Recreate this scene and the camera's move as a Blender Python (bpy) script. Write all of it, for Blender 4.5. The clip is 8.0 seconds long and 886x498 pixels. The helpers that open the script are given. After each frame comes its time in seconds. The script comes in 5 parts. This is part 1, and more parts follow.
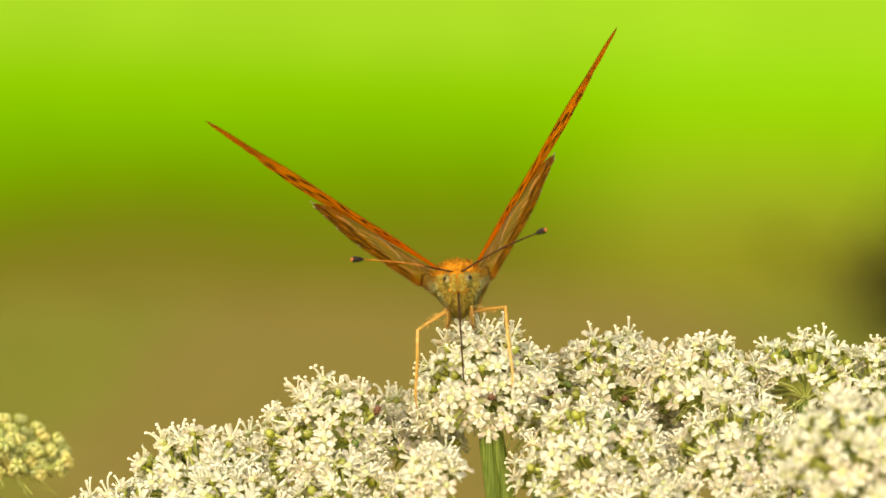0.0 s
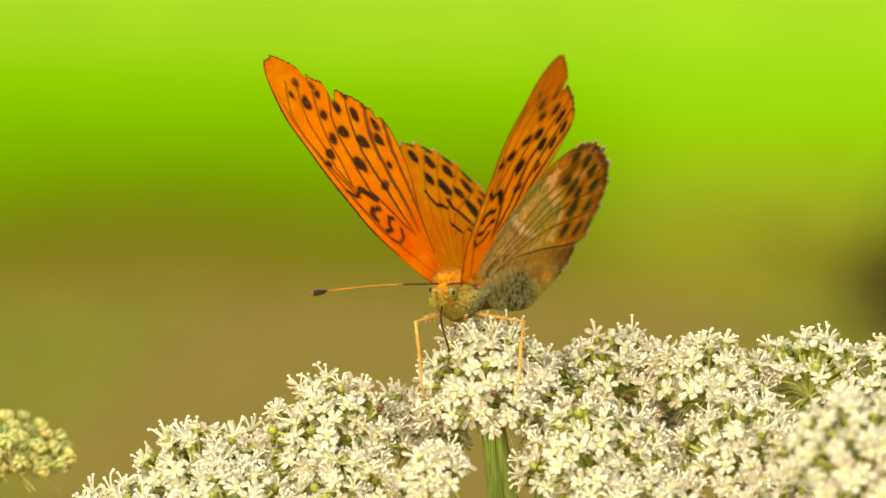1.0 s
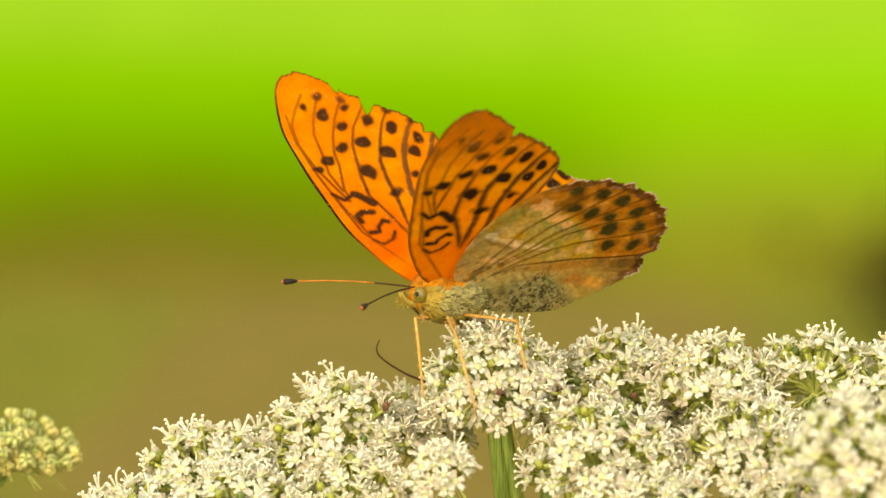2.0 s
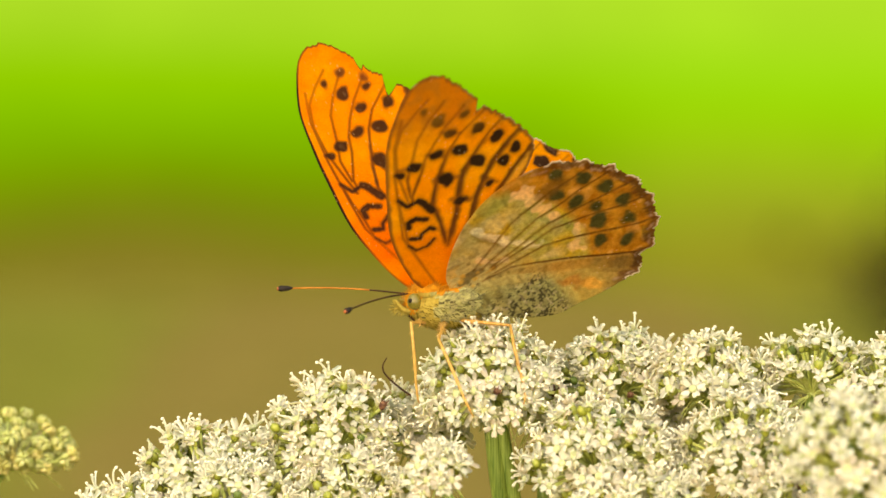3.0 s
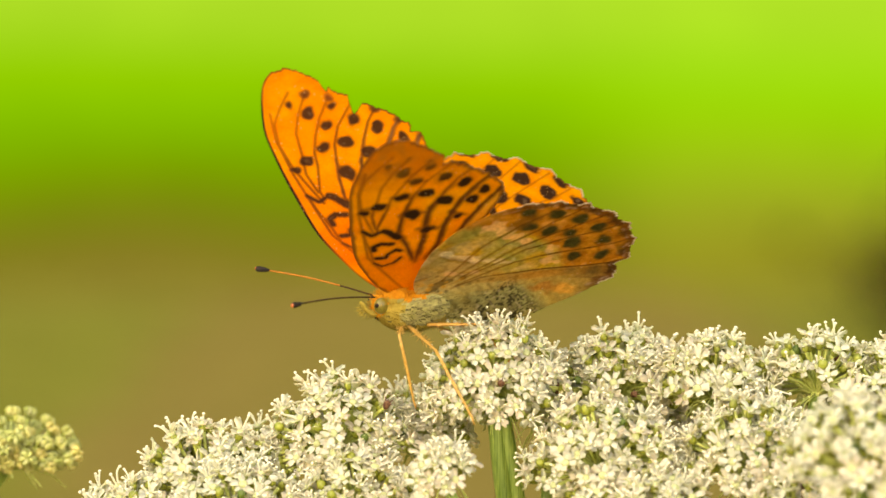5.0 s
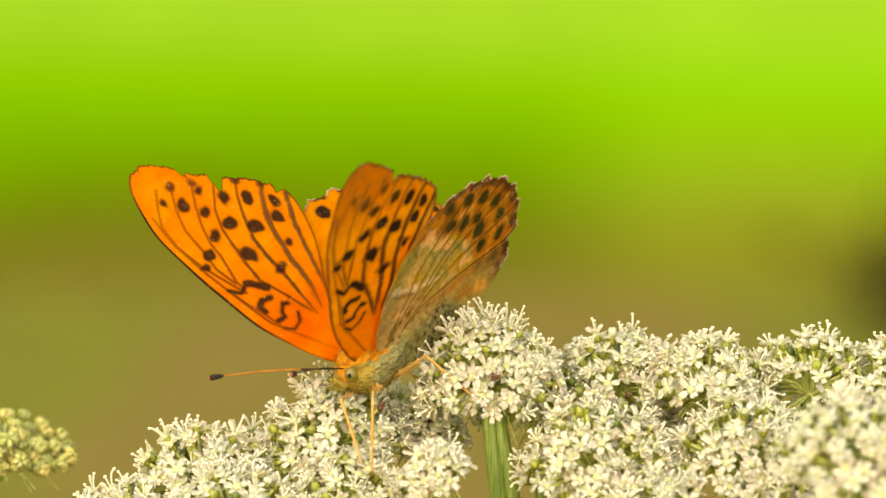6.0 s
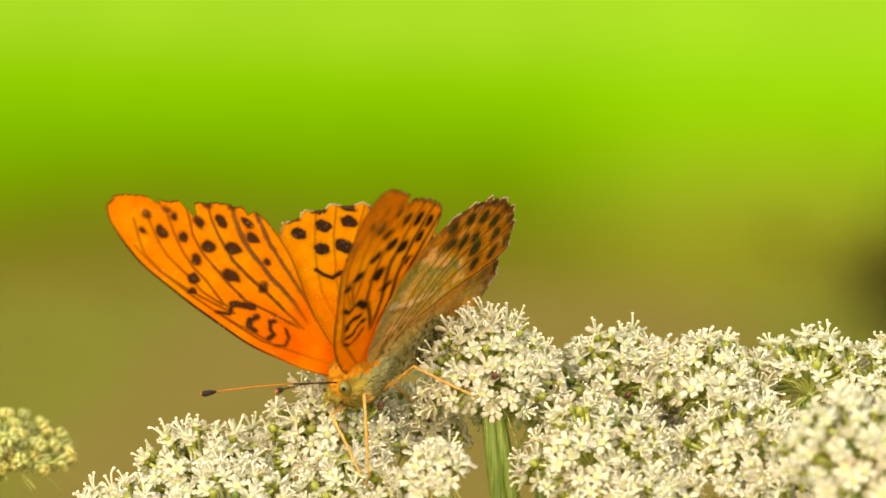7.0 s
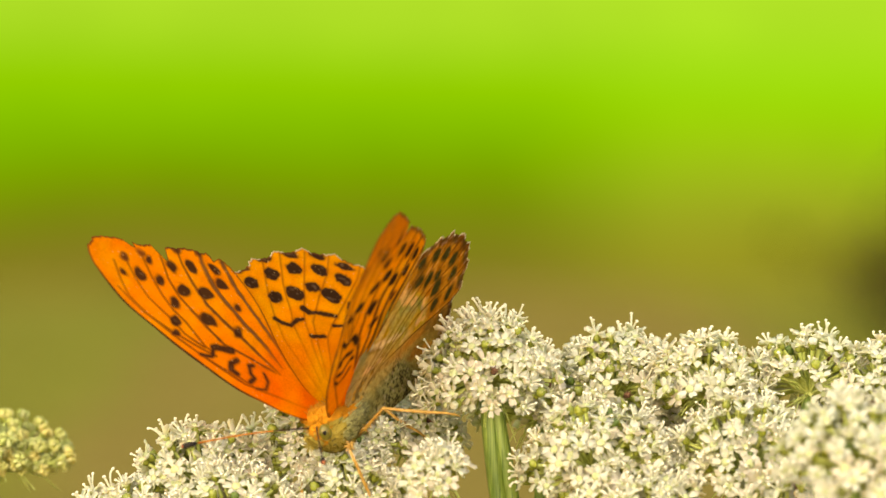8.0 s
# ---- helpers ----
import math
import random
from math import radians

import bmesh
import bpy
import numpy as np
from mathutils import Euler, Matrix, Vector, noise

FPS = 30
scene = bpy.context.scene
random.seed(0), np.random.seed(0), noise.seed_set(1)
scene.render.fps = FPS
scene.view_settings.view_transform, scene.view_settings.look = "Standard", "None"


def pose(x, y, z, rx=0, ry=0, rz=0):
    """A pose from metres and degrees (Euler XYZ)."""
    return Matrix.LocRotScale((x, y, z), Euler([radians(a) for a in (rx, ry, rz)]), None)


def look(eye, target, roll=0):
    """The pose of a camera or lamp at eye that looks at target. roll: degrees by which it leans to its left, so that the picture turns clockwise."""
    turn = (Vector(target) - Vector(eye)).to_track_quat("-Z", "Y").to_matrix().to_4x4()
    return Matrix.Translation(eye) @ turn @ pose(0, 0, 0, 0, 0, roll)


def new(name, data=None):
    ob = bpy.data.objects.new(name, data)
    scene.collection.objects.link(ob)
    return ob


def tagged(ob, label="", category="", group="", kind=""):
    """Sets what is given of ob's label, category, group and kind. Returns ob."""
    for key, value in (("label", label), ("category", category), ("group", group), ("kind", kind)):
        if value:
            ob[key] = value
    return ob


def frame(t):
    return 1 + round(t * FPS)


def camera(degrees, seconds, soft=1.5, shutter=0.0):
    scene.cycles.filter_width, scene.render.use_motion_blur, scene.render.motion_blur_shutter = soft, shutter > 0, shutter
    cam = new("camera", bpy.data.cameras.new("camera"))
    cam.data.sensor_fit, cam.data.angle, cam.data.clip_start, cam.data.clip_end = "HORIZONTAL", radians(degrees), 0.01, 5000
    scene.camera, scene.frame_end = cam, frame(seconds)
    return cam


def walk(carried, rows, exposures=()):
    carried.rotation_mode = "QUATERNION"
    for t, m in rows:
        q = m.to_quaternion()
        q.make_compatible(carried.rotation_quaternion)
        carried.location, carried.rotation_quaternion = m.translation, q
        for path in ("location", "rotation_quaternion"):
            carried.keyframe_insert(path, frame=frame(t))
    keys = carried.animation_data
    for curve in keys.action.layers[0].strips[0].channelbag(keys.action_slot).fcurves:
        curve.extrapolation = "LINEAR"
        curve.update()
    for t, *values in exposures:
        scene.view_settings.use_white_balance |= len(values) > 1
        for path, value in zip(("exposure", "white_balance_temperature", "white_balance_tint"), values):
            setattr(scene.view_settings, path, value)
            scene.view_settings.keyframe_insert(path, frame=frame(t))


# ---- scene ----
# The centre of the subject: a butterfly on a white umbel, 0.9 m above a path.
MID = Vector((0, 0, 0.9))
MM = 0.001

cam = camera(9.0, 8.0, soft=1.5, shutter=0.2)
cam.data.dof.use_dof = True
cam.data.dof.focus_distance = 0.70
cam.data.dof.aperture_fstop = 23.0


def aim(yaw, pitch, roll):
    return pose(0, -0.6983, 0.9488, 86 + pitch, 0, yaw) @ pose(0, 0, 0, 0, 0, roll)


walk(cam, [
    (0.0, aim(-0.070, 0.049, -0.195)), (0.1, aim(-0.058, 0.047, -0.166)), (0.2, aim(-0.041, 0.044, -0.136)), (0.3, aim(-0.012, 0.041, -0.107)),
    (0.4, aim(-0.006, 0.038, -0.077)), (0.5, aim(-0.006, 0.035, -0.048)), (0.6, aim(-0.012, 0.033, -0.048)), (0.7, aim(-0.006, 0.030, -0.047)),
    (0.8, aim(0.012, 0.028, -0.047)), (0.9, aim(-0.017, 0.025, -0.046)), (1.0, aim(-0.035, 0.023, -0.046)), (1.1, aim(-0.029, 0.022, -0.050)),
    (1.2, aim(0.035, 0.020, -0.055)), (1.3, aim(0.052, 0.019, -0.059)), (1.4, aim(-0.012, 0.018, -0.064)), (1.5, aim(-0.064, 0.017, -0.068)),
    (1.6, aim(-0.058, 0.016, -0.064)), (1.7, aim(0.000, 0.014, -0.060)), (2.8, aim(0.035, 0.002, -0.018)), (2.9, aim(0.017, 0.001, -0.014)),
    (3.0, aim(-0.006, 0.000, -0.010)), (3.1, aim(0.000, 0.000, -0.010)), (3.2, aim(-0.006, 0.000, -0.010)), (3.3, aim(0.000, 0.000, -0.010)),
    (3.4, aim(-0.006, 0.000, -0.010)), (3.5, aim(0.000, 0.000, -0.010)), (3.6, aim(0.012, -0.002, 0.012)), (3.7, aim(0.012, -0.004, 0.033)),
    (3.8, aim(0.023, -0.006, 0.055)), (3.9, aim(0.035, -0.008, 0.076)), (4.0, aim(0.052, -0.010, 0.098)), (4.1, aim(0.052, -0.012, 0.101)),
    (4.2, aim(0.035, -0.013, 0.103)), (4.3, aim(0.029, -0.015, 0.106)), (4.4, aim(0.035, -0.016, 0.108)), (4.5, aim(0.064, -0.018, 0.111)),
    (4.6, aim(0.081, -0.016, 0.099)), (4.7, aim(0.070, -0.014, 0.086)), (5.8, aim(-0.017, 0.007, -0.050)), (5.9, aim(-0.029, 0.008, -0.063)),
    (6.0, aim(-0.029, 0.010, -0.075)), (6.1, aim(-0.017, 0.008, -0.060)), (6.2, aim(0.006, 0.006, -0.045)), (6.3, aim(0.012, 0.004, -0.030)),
    (6.4, aim(0.000, 0.002, -0.015)), (6.5, aim(0.000, 0.000, 0.000)), (6.6, aim(0.017, 0.001, -0.010)), (6.7, aim(0.052, 0.002, -0.021)),
    (6.8, aim(0.070, 0.002, -0.031)), (6.9, aim(0.017, 0.003, -0.042)), (7.0, aim(-0.029, 0.004, -0.052)), (7.1, aim(-0.017, 0.005, -0.075)),
    (7.2, aim(0.029, 0.007, -0.097)), (7.3, aim(0.052, 0.008, -0.120)), (7.4, aim(-0.017, 0.009, -0.142)), (7.5, aim(-0.052, 0.010, -0.165)),
    (7.6, aim(-0.029, 0.010, -0.157)), (7.7, aim(0.017, 0.009, -0.149)), (7.8, aim(0.035, 0.008, -0.142)), (7.9, aim(-0.023, 0.007, -0.134)),
    (8.0, aim(-0.041, 0.006, -0.126)),
], exposures=((0.0, 0.55, 7300, 10), (8.0, 0.55, 7300, 10)))

# ---- light: bright, thinly veiled sky, the sun high behind the camera ----
world = bpy.data.worlds.new("sky")
scene.world = world
world.use_nodes = True
sky = world.node_tree.nodes.new("ShaderNodeTexSky")
sky.sky_type, sky.sun_disc = "NISHITA", False
sky.sun_elevation, sky.sun_rotation = radians(19), radians(194)
back = world.node_tree.nodes["Background"]
world.node_tree.links.new(sky.outputs[0], back.inputs[0])
back.inputs[1].default_value = 0.23
sun = new("sun", bpy.data.lights.new("sun", "SUN"))
sun.data.energy, sun.data.angle, sun.data.color = 4.9, radians(130), (1.0, 0.95, 0.80)
sun.matrix_world = look((-1.5, -6.0, 3.0), (0, 0, 0.9))


# ---- materials ----
def blank(name):
    m = bpy.data.materials.new(name)
    m.use_nodes = True
    return m, m.node_tree, m.node_tree.nodes["Principled BSDF"]


def node(tree, kind, **inputs):
    n = tree.nodes.new("ShaderNode" + kind)
    for k, v in inputs.items():
        n.inputs[k.replace("_", " ")].default_value = v
    return n


def noise_of(tree, scale, detail=3.0, rough=0.55, coords="Object"):
    co = tree.nodes.new("ShaderNodeTexCoord")
    n = node(tree, "TexNoise", Scale=scale, Detail=detail, Roughness=rough)
    tree.links.new(co.outputs[coords], n.inputs["Vector"])
    return n


def ramp_of(tree, source, stops):
    r = tree.nodes.new("ShaderNodeValToRGB")
    el = r.color_ramp.elements
    while len(el) < len(stops):
        el.new(0.5)
    for e, (p, c) in zip(el, stops):
        e.position, e.color = p, (*c, 1)
    tree.links.new(source, r.inputs[0])
    return r


def surface(name, a, b, scale, rough=0.6, bump=0.2, fine=4.0, spread=0.0, glow=0.0, blush=None, along=1.0):
    """Two colours mixed at a coarse and a fine scale (per metre); spread: how far whole pieces differ; glow: light let through."""
    m, t, p = blank(name)
    big, small = noise_of(t, scale), noise_of(t, scale * fine, 5.0, 0.7)
    if along != 1.0:
        for n in (big, small):
            turn = node(t, "Mapping", Scale=(1, 1, along))
            t.links.new(n.inputs["Vector"].links[0].from_socket, turn.inputs["Vector"])
            t.links.new(turn.outputs[0], n.inputs["Vector"])
    mix = node(t, "Math")
    mix.operation = "MULTIPLY_ADD"
    mix.inputs[1].default_value = 0.5
    t.links.new(small.outputs[0], mix.inputs[0])
    half = node(t, "Math")
    half.operation = "MULTIPLY"
    half.inputs[1].default_value = 0.5
    t.links.new(big.outputs[0], half.inputs[0])
    t.links.new(half.outputs[0], mix.inputs[2])
    col = ramp_of(t, mix.outputs[0], [(0.36, a), (0.64, b)])
    out = col.outputs[0]
    if spread:
        info = t.nodes.new("ShaderNodeObjectInfo")
        rng = node(t, "MapRange")
        rng.inputs["To Min"].default_value, rng.inputs["To Max"].default_value = 1 - spread, 1 + spread * 0.35
        t.links.new(info.outputs["Random"], rng.inputs["Value"])
        hsv = node(t, "HueSaturation")
        t.links.new(out, hsv.inputs["Color"])
        t.links.new(rng.outputs[0], hsv.inputs["Value"])
        out = hsv.outputs[0]
    if blush:
        info = t.nodes.new("ShaderNodeObjectInfo")
        much = ramp_of(t, info.outputs["Random"], [(0.45, (0, 0, 0)), (0.95, (0.7, 0.7, 0.7))])
        pink = t.nodes.new("ShaderNodeMixRGB")
        pink.blend_type, pink.inputs[2].default_value = "MULTIPLY", (*blush, 1)
        t.links.new(much.outputs[0], pink.inputs[0])
        t.links.new(out, pink.inputs[1])
        out = pink.outputs[0]
    t.links.new(out, p.inputs["Base Color"])
    p.inputs["Roughness"].default_value = rough
    p.inputs["Specular IOR Level"].default_value = 0.5 if rough < 0.7 else 0.12
    if bump:
        bn = node(t, "Bump", Strength=bump, Distance=0.25 / (scale * fine))
        t.links.new(small.outputs[0], bn.inputs["Height"])
        t.links.new(bn.outputs[0], p.inputs["Normal"])
    if glow:
        # light that comes through is warmer than light thrown back
        tr = t.nodes.new("ShaderNodeBsdfTranslucent")
        warm = t.nodes.new("ShaderNodeMixRGB")
        warm.blend_type, warm.inputs[0].default_value, warm.inputs[2].default_value = "MULTIPLY", 1.0, (1.0, 1.0, 0.52, 1)
        t.links.new(out, warm.inputs[1])
        t.links.new(warm.outputs[0], tr.inputs[0])
        ms = node(t, "MixShader", Fac=glow)
        t.links.new(p.outputs[0], ms.inputs[1])
        t.links.new(tr.outputs[0], ms.inputs[2])
        t.links.new(ms.outputs[0], t.nodes["Material Output"].inputs[0])
    return m


def wing_surface(name, glow):
    """Scales on a membrane: the wing's own pigment with grain at two scales."""
    m, t, p = blank(name)
    pig = t.nodes.new("ShaderNodeAttribute")
    pig.attribute_name = "pigment"
    big, small = noise_of(t, 500, 4.0), noise_of(t, 5200, 4.0, 0.7)
    rb = ramp_of(t, big.outputs[0], [(0.3, (0.88, 0.84, 0.80)), (0.66, (1.0, 1.0, 1.0))])
    rs = ramp_of(t, small.outputs[0], [(0.34, (0.80, 0.74, 0.68)), (0.60, (1.0, 1.0, 1.0))])
    one = t.nodes.new("ShaderNodeMixRGB")
    two = t.nodes.new("ShaderNodeMixRGB")
    for n in (one, two):
        n.blend_type, n.inputs[0].default_value = "MULTIPLY", 1.0
    t.links.new(pig.outputs["Color"], one.inputs[1])
    t.links.new(rb.outputs[0], one.inputs[2])
    t.links.new(one.outputs[0], two.inputs[1])
    t.links.new(rs.outputs[0], two.inputs[2])
    t.links.new(two.outputs[0], p.inputs["Base Color"])
    p.inputs["Roughness"].default_value = 0.7
    p.inputs["Specular IOR Level"].default_value = 0.05
    bn = node(t, "Bump", Strength=0.25, Distance=0.00006)
    t.links.new(small.outputs[0], bn.inputs["Height"])
    t.links.new(bn.outputs[0], p.inputs["Normal"])
    tr = t.nodes.new("ShaderNodeBsdfTranslucent")
    thin = node(t, "Gamma", Gamma=0.8)
    t.links.new(two.outputs[0], thin.inputs[0])
    t.links.new(thin.outputs[0], tr.inputs[0])
    ms = node(t, "MixShader", Fac=glow)
    t.links.new(p.outputs[0], ms.inputs[1])
    t.links.new(tr.outputs[0], ms.inputs[2])
    t.links.new(ms.outputs[0], t.nodes["Material Output"].inputs[0])
    return m


def distance_glow(name):
    """Far woodland edge that gives off light: sunlit green painted above, shaded olive below."""
    m, t, p = blank(name)
    co = t.nodes.new("ShaderNodeTexCoord")
    sep = t.nodes.new("ShaderNodeSeparateXYZ")
    t.links.new(co.outputs["Object"], sep.inputs[0])
    wob = node(t, "TexNoise", Scale=0.9, Detail=1.0)
    t.links.new(co.outputs["Object"], wob.inputs["Vector"])
    add = node(t, "Math")
    add.operation = "MULTIPLY_ADD"
    add.inputs[1].default_value = 0.24
    t.links.new(wob.outputs[0], add.inputs[0])
    t.links.new(sep.outputs[2], add.inputs[2])
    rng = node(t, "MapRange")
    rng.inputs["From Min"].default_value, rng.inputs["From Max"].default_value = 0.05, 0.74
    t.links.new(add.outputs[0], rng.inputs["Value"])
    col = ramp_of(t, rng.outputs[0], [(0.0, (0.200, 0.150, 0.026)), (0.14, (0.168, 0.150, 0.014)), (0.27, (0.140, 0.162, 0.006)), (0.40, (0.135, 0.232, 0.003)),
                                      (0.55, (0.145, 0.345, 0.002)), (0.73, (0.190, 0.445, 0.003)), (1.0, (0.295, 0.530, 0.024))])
    # to one side the painted sunlight is a yellower olive
    olive_glow = ramp_of(t, rng.outputs[0], [(0.06, (0.225, 0.210, 0.016)), (0.25, (0.232, 0.259, 0.016)), (0.35, (0.235, 0.327, 0.013)), (0.48, (0.236, 0.408, 0.009)),
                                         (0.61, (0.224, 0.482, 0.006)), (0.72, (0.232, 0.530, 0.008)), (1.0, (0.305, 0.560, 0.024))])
    beyond = node(t, "MapRange")
    beyond.interpolation_type = "SMOOTHSTEP"
    for k, v in (("From Min", 0.12), ("From Max", 0.62), ("To Min", 0.0), ("To Max", 1.0)):
        beyond.inputs[k].default_value = v
    t.links.new(sep.outputs[0], beyond.inputs["Value"])
    both = t.nodes.new("ShaderNodeMixRGB")
    t.links.new(beyond.outputs[0], both.inputs[0])
    t.links.new(col.outputs[0], both.inputs[1])
    t.links.new(olive_glow.outputs[0], both.inputs[2])
    # light and dark of the leaves go into the colour too
    leaf = node(t, "TexNoise", Scale=9.0, Detail=3.0)
    t.links.new(co.outputs["Object"], leaf.inputs["Vector"])
    shade = ramp_of(t, leaf.outputs[0], [(0.3, (0.7, 0.72, 0.7)), (0.7, (1.0, 1.0, 1.0))])
    mul = t.nodes.new("ShaderNodeMixRGB")
    mul.blend_type, mul.inputs[0].default_value = "MULTIPLY", 0.35
    t.links.new(both.outputs[0], mul.inputs[1])
    t.links.new(shade.outputs[0], mul.inputs[2])
    # painted sun and shade are emitted by the wall, no lamp lights it
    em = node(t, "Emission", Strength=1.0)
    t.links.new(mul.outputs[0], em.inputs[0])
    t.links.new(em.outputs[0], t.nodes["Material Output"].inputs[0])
    return m


def earth_surface(name):
    """Bare dry earth with short sparse grass on the verges of the path."""
    m, t, p = blank(name)
    big, small = noise_of(t, 0.5, 2.0), noise_of(t, 4.5, 5.0, 0.7)
    soil = ramp_of(t, small.outputs[0], [(0.36, (0.150, 0.100, 0.022)), (0.64, (0.218, 0.147, 0.038))])
    grass = ramp_of(t, small.outputs[0], [(0.36, (0.130, 0.116, 0.014)), (0.64, (0.190, 0.168, 0.026))])
    co = t.nodes.new("ShaderNodeTexCoord")
    sep = t.nodes.new("ShaderNodeSeparateXYZ")
    t.links.new(co.outputs["Object"], sep.inputs[0])
    off = node(t, "Math")
    off.operation = "SUBTRACT"
    off.inputs[1].default_value = 0.05
    t.links.new(sep.outputs[0], off.inputs[0])
    dist = node(t, "Math")
    dist.operation = "ABSOLUTE"
    t.links.new(off.outputs[0], dist.inputs[0])
    wob = node(t, "Math")
    wob.operation = "MULTIPLY_ADD"
    wob.inputs[1].default_value = 0.5
    t.links.new(big.outputs[0], wob.inputs[0])
    t.links.new(dist.outputs[0], wob.inputs[2])
    verge = node(t, "MapRange")
    verge.interpolation_type = "SMOOTHSTEP"
    for k, v in (("From Min", 8.8), ("From Max", 12.2), ("To Min", 0.0), ("To Max", 0.2)):
        verge.inputs[k].default_value = v
    t.links.new(sep.outputs[1], verge.inputs["Value"])
    nearer = node(t, "Math")
    nearer.operation = "ADD"
    t.links.new(wob.outputs[0], nearer.inputs[0])
    t.links.new(verge.outputs[0], nearer.inputs[1])
    much = ramp_of(t, nearer.outputs[0], [(0.85, (0, 0, 0)), (1.5, (1, 1, 1))])
    mix = t.nodes.new("ShaderNodeMixRGB")
    t.links.new(much.outputs[0], mix.inputs[0])
    t.links.new(soil.outputs[0], mix.inputs[1])
    t.links.new(grass.outputs[0], mix.inputs[2])
    t.links.new(mix.outputs[0], p.inputs["Base Color"])
    p.inputs["Roughness"].default_value = 0.95
    p.inputs["Specular IOR Level"].default_value = 0.1
    bn = node(t, "Bump", Strength=0.3, Distance=0.05)
    t.links.new(small.outputs[0], bn.inputs["Height"])
    t.links.new(bn.outputs[0], p.inputs["Normal"])
    return m


UPPER = wing_surface("wing_scales_upper", 0.58)
UNDER = wing_surface("wing_scales_under", 0.58)
FUR_ORANGE = surface("orange_fur", (0.40, 0.14, 0.005), (0.58, 0.23, 0.011), 900, 0.8, 0.5)
FUR_CREAM = surface("cream_fur", (0.25, 0.22, 0.065), (0.44, 0.38, 0.15), 600, 0.85, 0.5)
FUR_GOLD = surface("golden_fur", (0.25, 0.17, 0.022), (0.40, 0.29, 0.055), 700, 0.85, 0.4)
FUR_GREY = surface("grey_green_fur", (0.13, 0.115, 0.05), (0.38, 0.32, 0.12), 1900, 0.85, 0.5)
FUR_DARK = surface("dark_olive_fur", (0.05, 0.042, 0.015), (0.13, 0.10, 0.035), 1500, 0.85, 0.4)
EYE_GREEN = surface("eye_green", (0.09, 0.075, 0.008), (0.19, 0.14, 0.015), 1500, 0.35, 0.0)
BLACK = surface("black_chitin", (0.010, 0.008, 0.007), (0.03, 0.02, 0.015), 1500, 0.75, 0.1)
BROWN = surface("brown_chitin", (0.02, 0.010, 0.006), (0.06, 0.026, 0.010), 1500, 0.8, 0.1)
FEELER = surface("red_brown_feeler", (0.26, 0.085, 0.010), (0.42, 0.16, 0.02), 1500, 0.7, 0.1)
AMBER = surface("amber_leg", (0.38, 0.19, 0.025), (0.60, 0.34, 0.075), 1200, 0.5, 0.15, glow=0.1)
RUST = surface("rust_tip", (0.24, 0.05, 0.008), (0.40, 0.10, 0.015), 1500, 0.5, 0.1)
PETAL = surface("white_petal", (0.82, 0.79, 0.71), (0.87, 0.85, 0.80), 700, 0.75, 0.15, spread=0.04, glow=0.56, blush=(1.0, 0.90, 0.88))
STAMEN = surface("stamen_white", (0.72, 0.68, 0.55), (0.79, 0.76, 0.65), 1500, 0.7, 0.1, glow=0.4)
ANTHER = surface("anther_cream", (0.62, 0.56, 0.40), (0.72, 0.68, 0.52), 1500, 0.8, 0.2)
OVARY = surface("ovary_green", (0.14, 0.16, 0.010), (0.32, 0.33, 0.04), 1200, 0.5, 0.2, spread=0.25)
OVARY_DARK = surface("ovary_dark_green", (0.035, 0.06, 0.004), (0.12, 0.17, 0.015), 900, 0.6, 0.3)
STALK = surface("pale_green_stalk", (0.46, 0.52, 0.09), (0.72, 0.74, 0.28), 700, 0.5, 0.25, glow=0.25)
STEM = surface("ridged_green_stem", (0.06, 0.115, 0.008), (0.33, 0.40, 0.08), 1000, 0.45, 0.3, along=0.03)
CUSHION = surface("cream_green_cushion", (0.52, 0.54, 0.24), (0.66, 0.67, 0.40), 1200, 0.7, 0.1, spread=0.12, glow=0.3)
BUD = surface("cream_bud", (0.54, 0.60, 0.12), (0.76, 0.73, 0.40), 1400, 0.75, 0.3, spread=0.25, glow=0.4, blush=(1.0, 0.80, 0.70))
DRY = surface("withered_brown", (0.07, 0.03, 0.02), (0.20, 0.10, 0.05), 900, 0.7, 0.3)
LEAF = surface("dark_leaf", (0.020, 0.022, 0.002), (0.046, 0.044, 0.005), 30, 0.95, 0.2)
EARTH = earth_surface("dry_earth")
FAR_GLOW = distance_glow("glowing_woodland_edge")


# ---- mesh helpers ----
def part(name, bm, material, parent, label=""):
    me = bpy.data.meshes.new(name)
    if not isinstance(bm, bmesh.types.BMesh):
        raise TypeError(name)
    bm.to_mesh(me)
    bm.free()
    for m in (material if isinstance(material, (list, tuple)) else [material]):
        me.materials.append(m)
    for p in me.polygons:
        p.use_smooth = True
    ob = new(name, me)
    ob.parent = parent
    if label:
        tagged(ob, label)
    return ob


